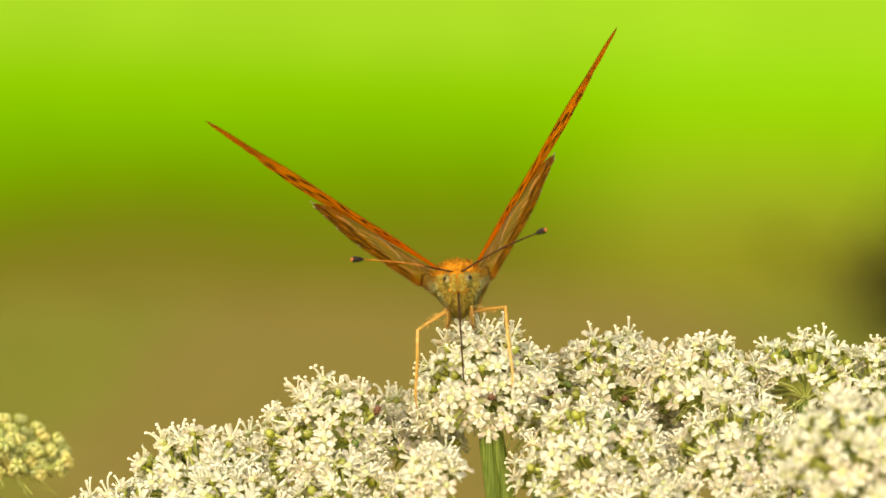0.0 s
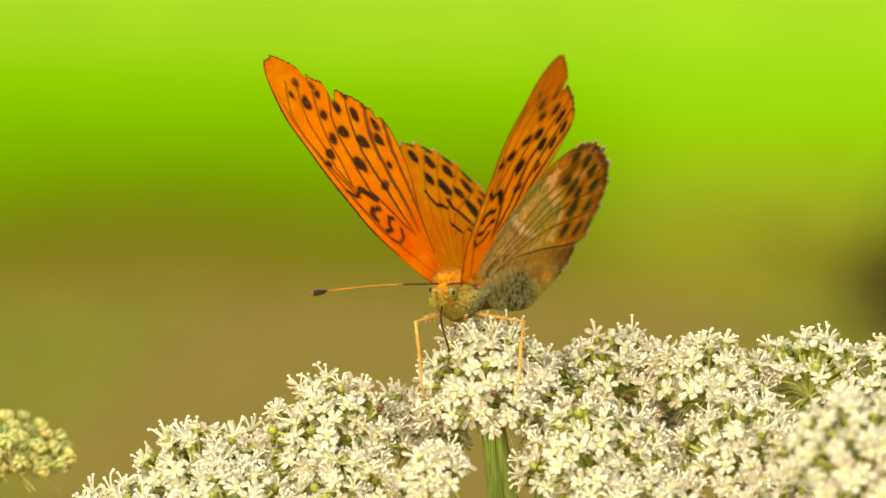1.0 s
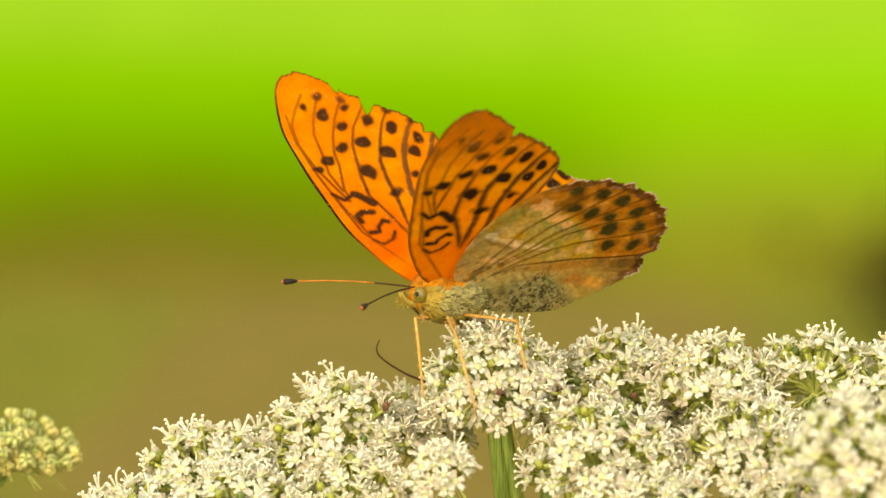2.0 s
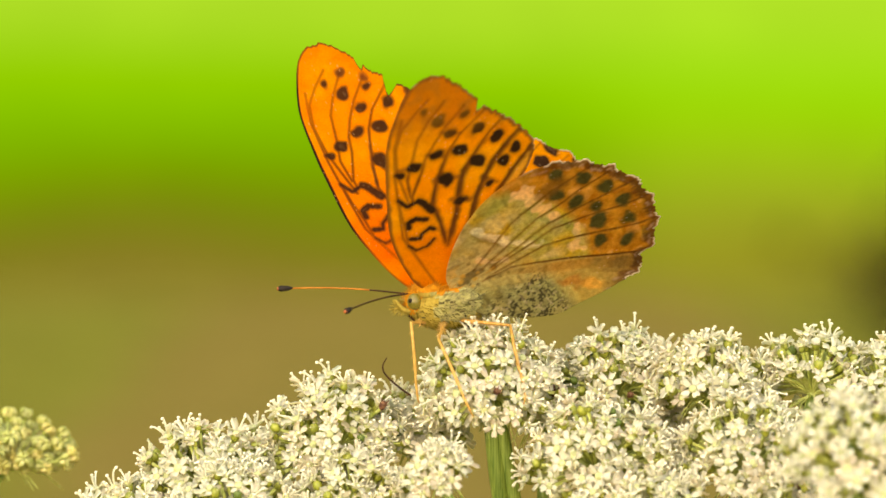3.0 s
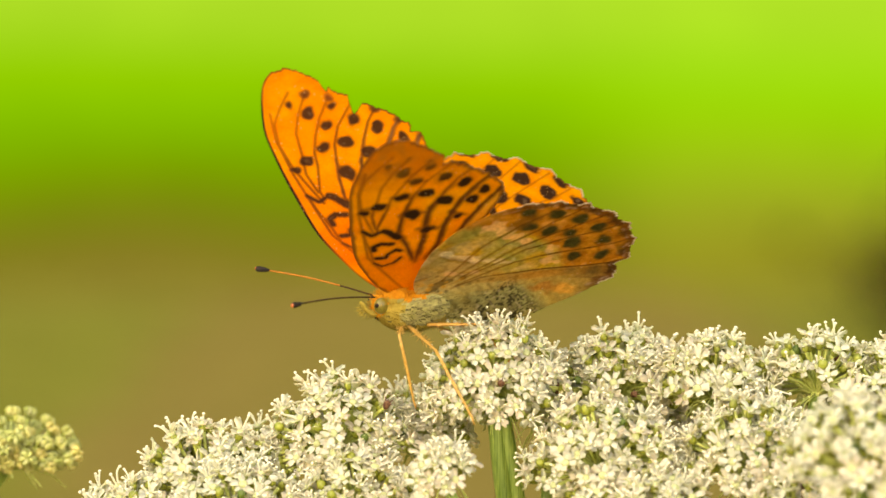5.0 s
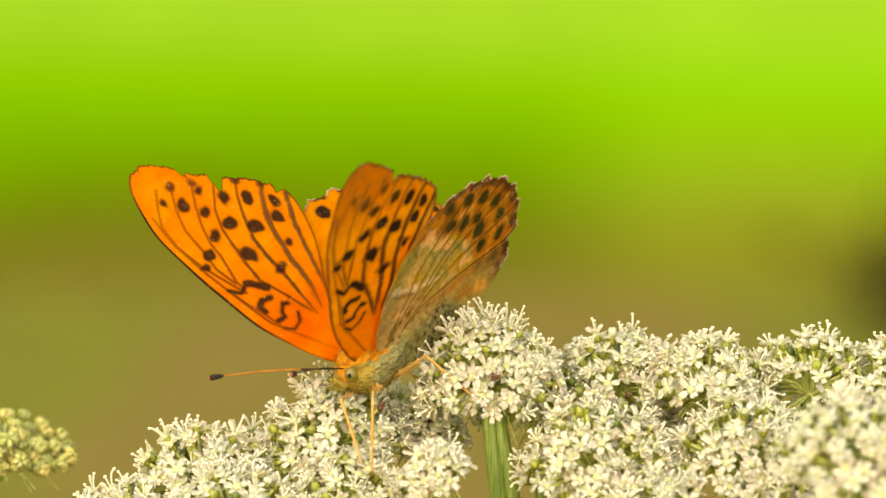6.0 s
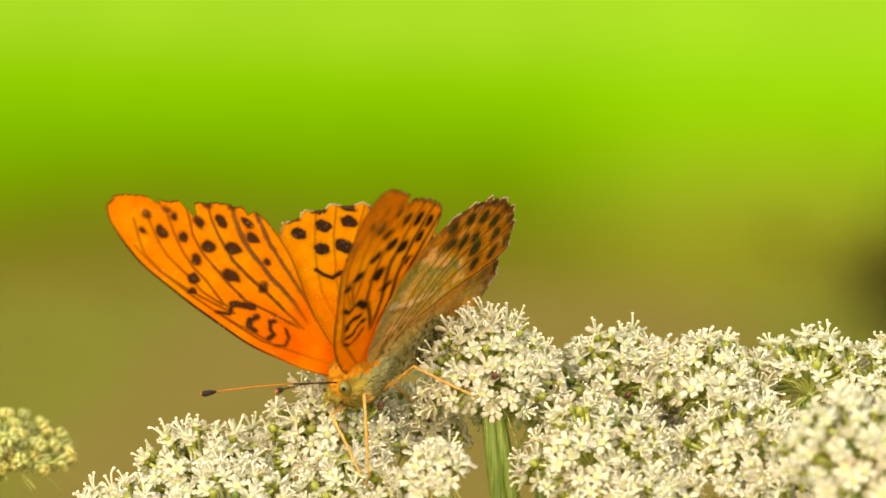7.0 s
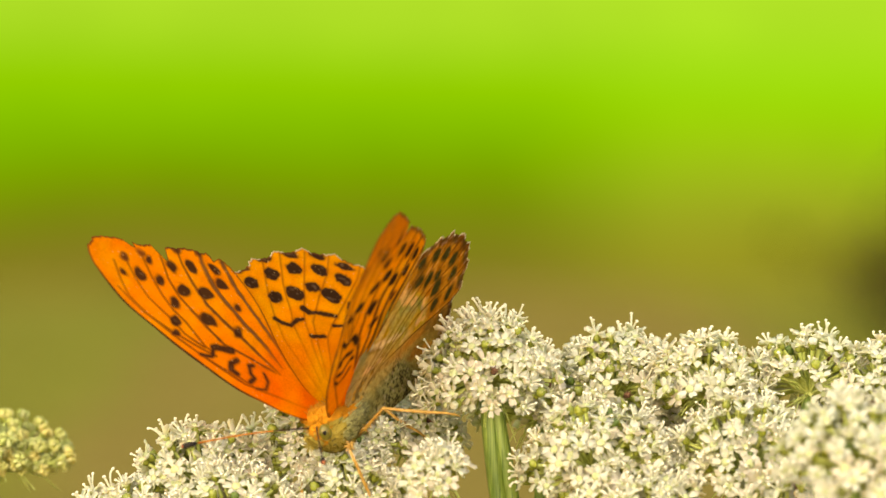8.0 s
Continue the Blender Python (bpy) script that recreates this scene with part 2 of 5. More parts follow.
def tube(bm, pts, radii, sides=6, slot=0, caps=True, ridge=0.0):
    """A tapered tube along pts; ridge: every second edge stands proud."""
    pts = [Vector(p) for p in pts]
    rings, n = [], len(pts)
    up = Vector((0.31, 0.22, 0.93))
    for i, p in enumerate(pts):
        d = (pts[min(i + 1, n - 1)] - pts[max(i - 1, 0)]).normalized()
        a = d.cross(up)
        a = d.cross(Vector((1, 0, 0))) if a.length < 1e-4 else a
        a.normalize()
        b = d.cross(a)
        r = radii[i] if isinstance(radii, (list, tuple)) else radii
        rings.append([bm.verts.new(p + r * (1 + ridge * (k % 2)) * (a * math.cos(k * math.tau / sides) + b * math.sin(k * math.tau / sides))) for k in range(sides)])
    for r0, r1 in zip(rings, rings[1:]):
        for k in range(sides):
            f = bm.faces.new((r0[k], r0[(k + 1) % sides], r1[(k + 1) % sides], r1[k]))
            f.material_index = slot
    if caps:
        for r in (rings[0][::-1], rings[-1]):
            bm.faces.new(r).material_index = slot


def blob(bm, centre, size, rings=6, sides=8, slot=0, turn=None):
    """An ellipsoid with half-axes size."""
    turn = turn or Matrix.Identity(3)
    c, rows = Vector(centre), []
    for i in range(rings + 1):
        a = math.pi * i / rings
        if i in (0, rings):
            rows.append([bm.verts.new(c + turn @ Vector((0, 0, size[2] * math.cos(a))))])
        else:
            rows.append([bm.verts.new(c + turn @ Vector((size[0] * math.sin(a) * math.cos(k * math.tau / sides),
                                                          size[1] * math.sin(a) * math.sin(k * math.tau / sides),
                                                          size[2] * math.cos(a)))) for k in range(sides)])
    for r0, r1 in zip(rows, rows[1:]):
        for k in range(sides):
            j = (k + 1) % sides
            if len(r0) == 1:
                f = bm.faces.new((r0[0], r1[k], r1[j]))
            elif len(r1) == 1:
                f = bm.faces.new((r0[k], r1[0], r0[j]))
            else:
                f = bm.faces.new((r0[k], r1[k], r1[j], r0[j]))
            f.material_index = slot


def arc(points, steps=6):
    """A smooth line through a few points."""
    p = [Vector(q) for q in points]
    p = [2 * p[0] - p[1]] + p + [2 * p[-1] - p[-2]]
    out = []
    for i in range(1, len(p) - 2):
        for k in range(steps):
            u = k / steps
            out.append(0.5 * (2 * p[i] + u * (p[i + 1] - p[i - 1]) + u * u * (2 * p[i - 1] - 5 * p[i] + 4 * p[i + 1] - p[i + 2])
                              + u ** 3 * (3 * p[i] - p[i - 1] - 3 * p[i + 1] + p[i + 2])))
    return out + [p[-2]]


def onto(direction):
    """The turn that takes +z to direction."""
    return Vector(direction).to_track_quat("Z", "Y").to_matrix()


# ---- ground and distance ----
def build_ground():
    bm = bmesh.new()
    n, span = 60, 120.0
    grid = [[bm.verts.new((span * (2 * i / n - 1), span * (2 * j / n - 1), 0.05 * noise.noise((i * 0.7, j * 0.7, 0)) - 0.03)) for i in range(n + 1)] for j in range(n + 1)]
    for j in range(n):
        for i in range(n):
            bm.faces.new((grid[j][i], grid[j][i + 1], grid[j + 1][i + 1], grid[j + 1][i]))
    tagged(part("ground", bm, EARTH, None), "bare brown dry earth of a path, out of focus", "ground", kind="structure")


def build_distance():
    """A long curved wall of sunlit green that glows, 12 m behind the flowers."""
    bm = bmesh.new()
    cols = []
    for i in range(49):
        a = radians(-75 + 150 * i / 48)
        x, y = 13 * math.sin(a), 13 * math.cos(a) - 1
        cols.append([bm.verts.new((x * (1 + 0.02 * k), y * (1 + 0.02 * k), -0.1 + 7 * (k / 6) ** 1.5)) for k in range(7)])
    for c0, c1 in zip(cols, cols[1:]):
        for k in range(6):
            bm.faces.new((c0[k], c1[k], c1[k + 1], c0[k + 1]))
    tagged(part("backdrop", bm, FAR_GLOW, None), "self-lit backdrop wall with sunlit woodland green painted on, far out of focus", "backdrop", kind="structure")


def build_shrub():
    """A low dark shrub at the edge of the path."""
    bush = new("shrub")
    bush.location = (1.02, 10.4, -0.03)
    tagged(bush, "low dark green leafy shrub beside the path, out of focus", "shrub")
    rng = random.Random(4)
    tips = []
    bm = bmesh.new()
    for k in range(9):
        a, lean = k * 2.4, rng.uniform(0.08, 0.30)
        line = arc([(0, 0, 0), (lean * 0.4 * math.cos(a), lean * 0.4 * math.sin(a), 0.10), (lean * math.cos(a), lean * math.sin(a), rng.uniform(0.18, 0.36))], 4)
        tube(bm, line, [0.012 - 0.001 * i for i in range(len(line))], 6)
        tips += line[2:]
    part("trunk", bm, DRY, bush)
    bm = bmesh.new()
    for _ in range(1000):
        c = rng.choice(tips) + Vector((rng.gauss(0, 0.07), rng.gauss(0, 0.07), rng.gauss(0, 0.05)))
        c.z = max(c.z, 0.02)
        u = Vector((rng.uniform(-1, 1), rng.uniform(-1, 1), rng.uniform(-0.4, 0.6))).normalized()
        w = u.cross(Vector((rng.uniform(-1, 1), rng.uniform(-1, 1), 1))).normalized()
        size = rng.uniform(0.018, 0.035)
        v = [bm.verts.new(c + p) for p in (-u * size, w * size * 0.45 + Vector((0, 0, 0.003)), u * size, -w * size * 0.45 + Vector((0, 0, 0.003)))]
        bm.faces.new(v)
    part("crown", bm, LEAF, bush)


build_ground()
build_distance()
build_shrub()


# ---- flowers ----
def petal(bm, ang, length, width, lift, slot=0):
    """A notched petal, cupped, its tip folded in; thin but solid."""
    ca, sa = math.cos(ang), math.sin(ang)
    top, low = [], []
    for i, (r, w, z) in enumerate(((0.18, 0.34, 0.0), (0.52, 0.86, 0.16), (0.86, 1.0, 0.14), (1.0, 0.55, 0.34))):
        t_row, l_row = [], []
        for s in (-1, 0, 1):
            rr = length * (r - (0.14 if (i == 3 and s == 0) else 0))
            y = s * width * 0.5 * w
            zz = length * (z + lift * r + (0.10 * abs(s) if i < 3 else 0.0))
            q = Vector((rr * ca - y * sa, rr * sa + y * ca, zz))
            t_row.append(bm.verts.new(q))
            l_row.append(bm.verts.new(q - Vector((0, 0, 0.09 * MM))))
        top.append(t_row)
        low.append(l_row)
    for i in range(3):
        for j in range(2):
            bm.faces.new((top[i][j], top[i + 1][j], top[i + 1][j + 1], top[i][j + 1])).material_index = slot
            bm.faces.new((low[i][j], low[i][j + 1], low[i + 1][j + 1], low[i + 1][j])).material_index = slot
        bm.faces.new((top[i][0], low[i][0], low[i + 1][0], top[i + 1][0])).material_index = slot
        bm.faces.new((top[i][2], top[i + 1][2], low[i + 1][2], low[i][2])).material_index = slot
    for j in range(2):
        bm.faces.new((top[3][j], low[3][j], low[3][j + 1], top[3][j + 1])).material_index = slot


def floret_mesh(kind, rng, tall=False):
    """One small flower, its foot at the origin, facing +z: ovary, cushion, petals, stamens."""
    bm = bmesh.new()
    fat = {"open": 0.50, "spent": 0.55, "ripe": 0.62, "bud": 0.52, "dry": 0.44}[kind]
    blob(bm, (0, 0, 0.25 * MM), (fat * MM, fat * MM, 0.68 * MM), 5, 8, {"spent": 3, "dry": 6}.get(kind, 2))
    if kind == "open":
        blob(bm, (0, 0, 0.78 * MM), (0.52 * MM, 0.52 * MM, 0.34 * MM), 5, 9, 5)
        base = rng.uniform(0, math.tau)
        shed = 0.35 if tall else rng.choice((0.25, 0.5, 0.75, 0.9, 1.0))
        for k in range(5):
            a = base + k * math.tau / 5 + rng.uniform(-0.12, 0.12)
            sub = bmesh.new()
            petal(sub, a, rng.uniform(1.12, 1.58) * MM, rng.uniform(0.72, 1.0) * MM, rng.uniform(-0.25, 0.55))
            me = bpy.data.meshes.new("petal")
            sub.to_mesh(me)
            sub.free()
            me.transform(Matrix.Translation((0, 0, 0.55 * MM)))
            bm.from_mesh(me)
            bpy.data.meshes.remove(me)
        for k in range(5):
            if rng.random() < shed:
                continue
            a = base + (k + 0.5) * math.tau / 5 + rng.uniform(-0.25, 0.25)
            out, high = rng.uniform(0.5, 1.3), (rng.uniform(1.1, 2.0) if tall else rng.uniform(0.7, 1.4) if rng.random() < 0.92 else rng.uniform(1.6, 2.2))
            ca, sa = math.cos(a), math.sin(a)
            # the filament leaves upright, bows outward and nods at its tip
            nod = rng.uniform(-0.25, 0.45)
            line = [(0.25 * ca, 0.25 * sa, 0.7), (0.35 * ca, 0.35 * sa, 0.7 + 0.4 * high), ((0.35 + 0.4 * out) * ca, (0.35 + 0.4 * out) * sa, 0.7 + 0.85 * high),
                    ((0.4 + 0.4 * out + nod) * ca, (0.4 + 0.4 * out + nod) * sa, 0.7 + high)]
            tube(bm, [Vector(q) * MM for q in arc(line, 2)], 0.12 * MM, 5, 1)
            blob(bm, Vector(line[-1]) * MM, (0.21 * MM, 0.21 * MM, 0.17 * MM), 4, 6, 4)
    elif kind == "dry":
        for k in range(6):
            a = k * 1.05
            tube(bm, [Vector((0.2 * math.cos(a), 0.2 * math.sin(a), 0.5)) * MM, Vector((0.6 * math.cos(a), 0.6 * math.sin(a), rng.uniform(0.7, 1.2))) * MM], [0.16 * MM, 0.05 * MM], 4, 6)
    elif kind in ("spent", "ripe"):
        for s in (-1, 1):
            tube(bm, [Vector((0.1 * s, 0, 0.8)) * MM, Vector((0.35 * s, 0, 1.3)) * MM], 0.05 * MM, 3, 1)
    else:
        for k in range(5):
            a = k * math.tau / 5
            blob(bm, (0.25 * MM * math.cos(a), 0.25 * MM * math.sin(a), 0.7 * MM), (0.33 * MM, 0.33 * MM, 0.38 * MM), 3, 5, 0)
    me = bpy.data.meshes.new("floret")
    bm.to_mesh(me)
    bm.free()
    for m in (PETAL, STAMEN, OVARY, OVARY_DARK, ANTHER, CUSHION, DRY):
        me.materials.append(m)
    for p in me.polygons:
        p.use_smooth = True
    return me


rng = random.Random(7)
OPEN = [floret_mesh("open", rng) for _ in range(14)]
TALL = [floret_mesh("open", rng, True) for _ in range(6)]
SPENT = [floret_mesh(k, rng) for k in ("spent", "ripe", "ripe")]
CLOSED = [floret_mesh("bud", rng) for _ in range(2)]
WITHERED = [floret_mesh("dry", rng)]


def umbellet(parent, place, axis, reach, count, cap, rng, spent=0.08, wilt=0.988, tuft=0.03):
    """A dome of florets on stalklets that spring from one point."""
    axis = Vector(axis).normalized()
    count = round(count * 3.3)
    turn = onto(axis)
    bm = bmesh.new()
    spots = []
    for i in range(count):
        z = 1 - (1 - math.cos(radians(cap))) * (i + 0.5) / count
        a = i * 2.39996 + rng.uniform(-0.22, 0.22)
        r = math.sqrt(max(0, 1 - z * z))
        d = turn @ (Vector((r * math.cos(a), r * math.sin(a), z)) + Vector((rng.uniform(-0.08, 0.08), rng.uniform(-0.08, 0.08), rng.uniform(-0.06, 0.06))))
        d.normalize()
        far = 0.965 * reach * MM * (rng.uniform(0.86, 1.04) if rng.random() < 0.60 else rng.uniform(0.60, 0.86))
        tip = d * far
        bend = turn @ Vector((0, 0, 1)) * far * 0.10
        tube(bm, [Vector((0, 0, 0)) + d * 0.3 * MM, tip * 0.5 + bend * (1 - z), tip], [0.24 * MM, 0.21 * MM, 0.26 * MM], 5, 0, False)
        spots.append((tip, (d + 0.25 * axis).normalized()))
    blob(bm, (0, 0, 0), (0.75 * MM, 0.75 * MM, 0.6 * MM), 4, 8, 0)
    for k in range(11):
        a, long = k * 0.9, rng.uniform(0.7, 1.5)
        d = turn @ Vector((math.cos(a), math.sin(a), -0.75 + rng.uniform(-0.4, 0.3))) * long
        tube(bm, [d * 0.4 * MM, d * 2.0 * MM, d * 3.2 * MM - Vector((0, 0, 1.6 * MM))], [0.12 * MM, 0.10 * MM, 0.03 * MM], 3, 0, False)
    head = part("umbellet", bm, STALK, parent)
    head.location = place
    for k, (tip, d) in enumerate(spots):
        u = rng.random()
        me = WITHERED[0] if u > wilt else rng.choice(SPENT) if u < spent else rng.choice(CLOSED) if u < spent + 0.05 else rng.choice(TALL) if k < tuft * len(spots) or u > 0.98 else rng.choice(OPEN)
        ob = new("floret", me)
        ob.parent = head
        ob.matrix_basis = Matrix.Translation(tip) @ onto(d).to_4x4() @ pose(0, 0, 0, rng.uniform(-14, 14), rng.uniform(-14, 14), rng.uniform(0, 360)) @ Matrix.Scale(rng.uniform(0.88, 1.2), 4)
    return head


# heads of the big umbel: x, y, z of the joint (mm from MID), reach, florets, spread
HEADS = [
    (6.2, -1.2, -17.6, 8.6, 60, 106), (-13.0, 1.3, -25.9, 9.3, 50, 100), (-29.2, -1.1, -30.8, 8.8, 48, 98),
    (-38.2, -5.3, -36.0, 7.4, 36, 92), (-10.8, -7.3, -33.3, 8.0, 36, 90),
    (22.1, 6.6, -19.3, 8.1, 44, 104), (33.1, -1.3, -18.5, 7.4, 40, 105), (46.2, 0.8, -18.2, 7.6, 28, 95),
    (55.5, 1.5, -21.3, 9.0, 38, 95), (19.2, -10.0, -27.8, 9.3, 50, 95)]
HEADS += [
    (37.5, -11.0, -27.7, 9.5, 50, 95), (49.4, -41.5, -24.6, 9.6, 48, 95), (12.7, 14.5, -22.6, 7.5, 28, 95),
    (27.6, 10.2, -26.4, 7.0, 28, 95), (-22.4, 7.9, -30.5, 7.0, 26, 95), (-3.6, 9.6, -25.6, 6.6, 22, 100), (26.5, -18.4, -34.4, 8.0, 32, 85),
    (18.6, -16.5, -35.6, 7.5, 30, 85), (42.2, -20.4, -34.2, 8.0, 30, 85), (-25.3, -10.4, -34.6, 8.0, 34, 85), (-0.6, -18.0, -26.8, 3.8, 9, 80)]
JOINT = Vector((13.4, -3.0, -76.0))


def build_umbel():
    plant = new("flower_umbel")
    plant.location = MID
    tagged(plant, "broad white compound umbel in full bloom on ridged green stalk", "flower")
    rng = random.Random(11)
    perch = None
    for i, (x, y, z, reach, count, cap) in enumerate(HEADS):
        lean = Vector((x - JOINT.x, y - JOINT.y, 0)) * 0.010 + Vector((0, 0, 1))
        lean.y += {6: 0.25, 7: 0.38, 2: -0.15, 20: -0.5}.get(i, 0)
        head = umbellet(plant, Vector((x, y, z)) * MM, lean, reach, count, cap, rng, wilt=0.988 if i else 0.965, tuft=0.03 if i else 0.16)
        perch = perch or head
        if i:
            start, end = JOINT * MM, Vector((x, y, z)) * MM
            mid = (start + end) * 0.5 + Vector(((end - start).x * (-0.5 if i == 20 else 0.22), (end - start).y * 0.22, -2 * MM))
            bm = bmesh.new()
            tube(bm, arc([start, mid, end], 5), [(0.95 - 0.035 * k) * MM for k in range(11)], 12, ridge=0.12)
            part("ray", bm, STEM, plant)
    bm = bmesh.new()
    foot = Vector((30, 6, -900)) * MM
    line = arc([foot, Vector((18, 2, -480)) * MM, JOINT * MM], 6)
    tube(bm, line, [(5.5 - 0.2 * k) * MM for k in range(len(line))], 12)
    blob(bm, JOINT * MM, (3.4 * MM, 3.4 * MM, 2.2 * MM), 6, 10)
    part("stem", bm, STEM, plant)
    return plant, perch


plant, perch = build_umbel()


def build_perch_ray():
    """The stalk of the head that carries the butterfly; it moves with the head."""
    a, b = Vector((0, 0, 0)), (JOINT - Vector(HEADS[0][:3])) * MM
    for dx, r in ((-0.7, 1.0), (0.9, 0.85)):
        bm = bmesh.new()
        line = arc([a + Vector((dx * 0.4 * MM, 0, 0)), Vector((dx + 1.9, 0.0, -14.0)) * MM, Vector((dx + 5.4, 0.0, -34.0)) * MM, b * 0.99], 5)
        tube(bm, line, [r * MM] * len(line), 20, ridge=0.14)
        part("ray", bm, STEM, perch)


build_perch_ray()


def bud_mesh(rng, openness):
    """A swollen lime ovary under five petals that are still rolled inward."""
    bm = bmesh.new()
    blob(bm, (0, 0, -0.15 * MM), (0.46 * MM, 0.46 * MM, 0.50 * MM), 6, 9, 1)
    blob(bm, (0, 0, 0.30 * MM), (0.60 * MM, 0.60 * MM, 0.46 * MM), 5, 9, 0)
    for k in range(5):
        a = k * math.tau / 5 + rng.uniform(-0.15, 0.15)
        ca, sa = math.cos(a), math.sin(a)
        wide = openness * rng.uniform(0.85, 1.15)
        line = [(0.30, 0.15), (0.34 + 0.45 * wide, 0.35), (0.36 + 0.50 * wide, 0.85), (0.30 + 0.20 * wide, 1.12), (0.16 + 0.1 * wide, 0.92)]
        tube(bm, arc([Vector((r * ca, r * sa, z)) * MM for r, z in line], 2), [q * MM for q in (0.18, 0.28, 0.34, 0.35, 0.33, 0.30, 0.25, 0.19, 0.10)], 6, 0)
    me = bpy.data.meshes.new("bud")
    bm.to_mesh(me)
    bm.free()
    me.materials.append(BUD)
    me.materials.append(OVARY)
    for p in me.polygons:
        p.use_smooth = True
    return me


def build_bud_umbel():
    """A younger umbel beside the white one, its flowers still closed."""
    plant = new("bud_umbel")
    plant.location = MID + Vector((-57.2, 30.0, -30.6)) * MM
    tagged(plant, "young umbel of lime green and cream closed flower buds", "flower")
    rng = random.Random(5)
    shapes = [bud_mesh(rng, q) for q in (0.35, 0.6, 0.8, 1.0)]
    total = 230
    for i in range(total):
        z = 1 - 0.98 * (i + 0.5) / total
        a = i * 2.39996 + rng.uniform(-0.25, 0.25)
        r = math.sqrt(1 - z * z)
        d = Vector((r * math.cos(a), r * math.sin(a), z)).normalized()
        outer = rng.random() < 0.22
        tip = d * (rng.uniform(7.8, 10.2) if outer else rng.uniform(4.2, 7.6)) * MM
        tip.z *= 0.68
        bm = bmesh.new()
        tube(bm, [d * 0.3 * MM, tip * 0.5 + Vector((0, 0, -0.3 * MM)), tip], [0.2 * MM, 0.15 * MM, 0.18 * MM], 4, 0, False)
        stalk = part("stalklet", bm, STALK, plant)
        ob = new("bud", rng.choice(shapes[1:] if outer else shapes[:2]))
        ob.parent = stalk
        ob.matrix_basis = Matrix.Translation(tip) @ onto(d).to_4x4() @ pose(0, 0, 0, 0, 0, rng.uniform(0, 360)) @ Matrix.Scale(rng.uniform(0.72, 1.05), 4)
    for k in range(16):
        # narrow bracts droop from under the buds
        a, long = k * 0.98, rng.uniform(4.0, 8.5)
        d = Vector((math.cos(a), math.sin(a), 0))
        bm = bmesh.new()
        tube(bm, arc([d * 0.6 * MM, d * 0.55 * long * MM + Vector((0, 0, -0.2 * MM)), d * long * MM + Vector((0, 0, -rng.uniform(0.8, 3.4) * MM))], 4), [(0.20 - 0.019 * j) * MM for j in range(9)], 4)
        part("bract", bm, STALK, plant)
    bm = bmesh.new()
    line = arc([Vector((-40, 10, -870)) * MM, Vector((-22, 5, -400)) * MM, Vector((-14, 0, -45)) * MM, (0, 0, 0)], 5)
    tube(bm, line, [(4.2 - 0.22 * k) * MM for k in range(len(line))], 9)
    part("stem", bm, STEM, plant)


build_bud_umbel()


# ---- butterfly ----
def spline(points, count):
    """A closed smooth outline through points, evenly sampled."""
    p = np.array(points, float)
    n = len(p)
    out = []
    for i in range(n):
        a, b, c, d = p[i - 1], p[i], p[(i + 1) % n], p[(i + 2) % n]
        for k in range(24):
            u = k / 24
            out.append(0.5 * (2 * b + u * (c - a) + u * u * (2 * a - 5 * b + 4 * c - d) + u ** 3 * (3 * b - a - 3 * c + d)))
    out = np.array(out + [out[0]])
    s = np.concatenate([[0], np.cumsum(np.linalg.norm(np.diff(out, axis=0), axis=1))])
    q = np.linspace(0, s[-1], count + 1)[:-1]
    return np.stack([np.interp(q, s, out[:, 0]), np.interp(q, s, out[:, 1])], 1)


def soft(d, width):
    return np.clip(0.5 - d / width, 0, 1)


def ellipse(x, y, cx, cy, rx, ry, turn=0.0):
    c, s = math.cos(radians(turn)), math.sin(radians(turn))
    u, v = (x - cx) * c + (y - cy) * s, -(x - cx) * s + (y - cy) * c
    return (np.sqrt((u / rx) ** 2 + (v / ry) ** 2) - 1) * min(rx, ry)


def stroke(x, y, points, width):
    """Distance to a polyline, less half its width."""
    best = np.full_like(x, 1e3)
    for (ax, ay), (bx, by) in zip(points, points[1:]):
        dx, dy = bx - ax, by - ay
        u = np.clip(((x - ax) * dx + (y - ay) * dy) / (dx * dx + dy * dy + 1e-9), 0, 1)
        best = np.minimum(best, np.hypot(x - ax - u * dx, y - ay - u * dy))
    return best - width / 2


def wave(x, y, f, seed):
    """A cheap smooth unevenness, -1 to 1."""
    return (np.sin(x * f + seed) * np.cos(y * f * 1.3 + seed * 2.1) + np.sin((x + y) * f * 0.7 + seed * 0.7) + 0.6 * np.sin((x - 1.7 * y) * f * 1.9 + seed * 3)) / 2.6


def grain(x, y, size, seed):
    """Smooth random values from 0 to 1, patches about size across."""
    table = np.random.RandomState(seed).rand(64, 64)
    u, v = x / size + 31.3, y / size + 17.7
    i, j = np.floor(u).astype(int), np.floor(v).astype(int)
    f, g = u - i, v - j
    f, g = f * f * (3 - 2 * f), g * g * (3 - 2 * g)
    low = table[i % 64, j % 64] * (1 - f) + table[(i + 1) % 64, j % 64] * f
    return low * (1 - g) + (table[i % 64, (j + 1) % 64] * (1 - f) + table[(i + 1) % 64, (j + 1) % 64] * f) * g


def lay(col, mask, rgb):
    return col * (1 - mask[:, None]) + np.array(rgb)[None, :] * mask[:, None]


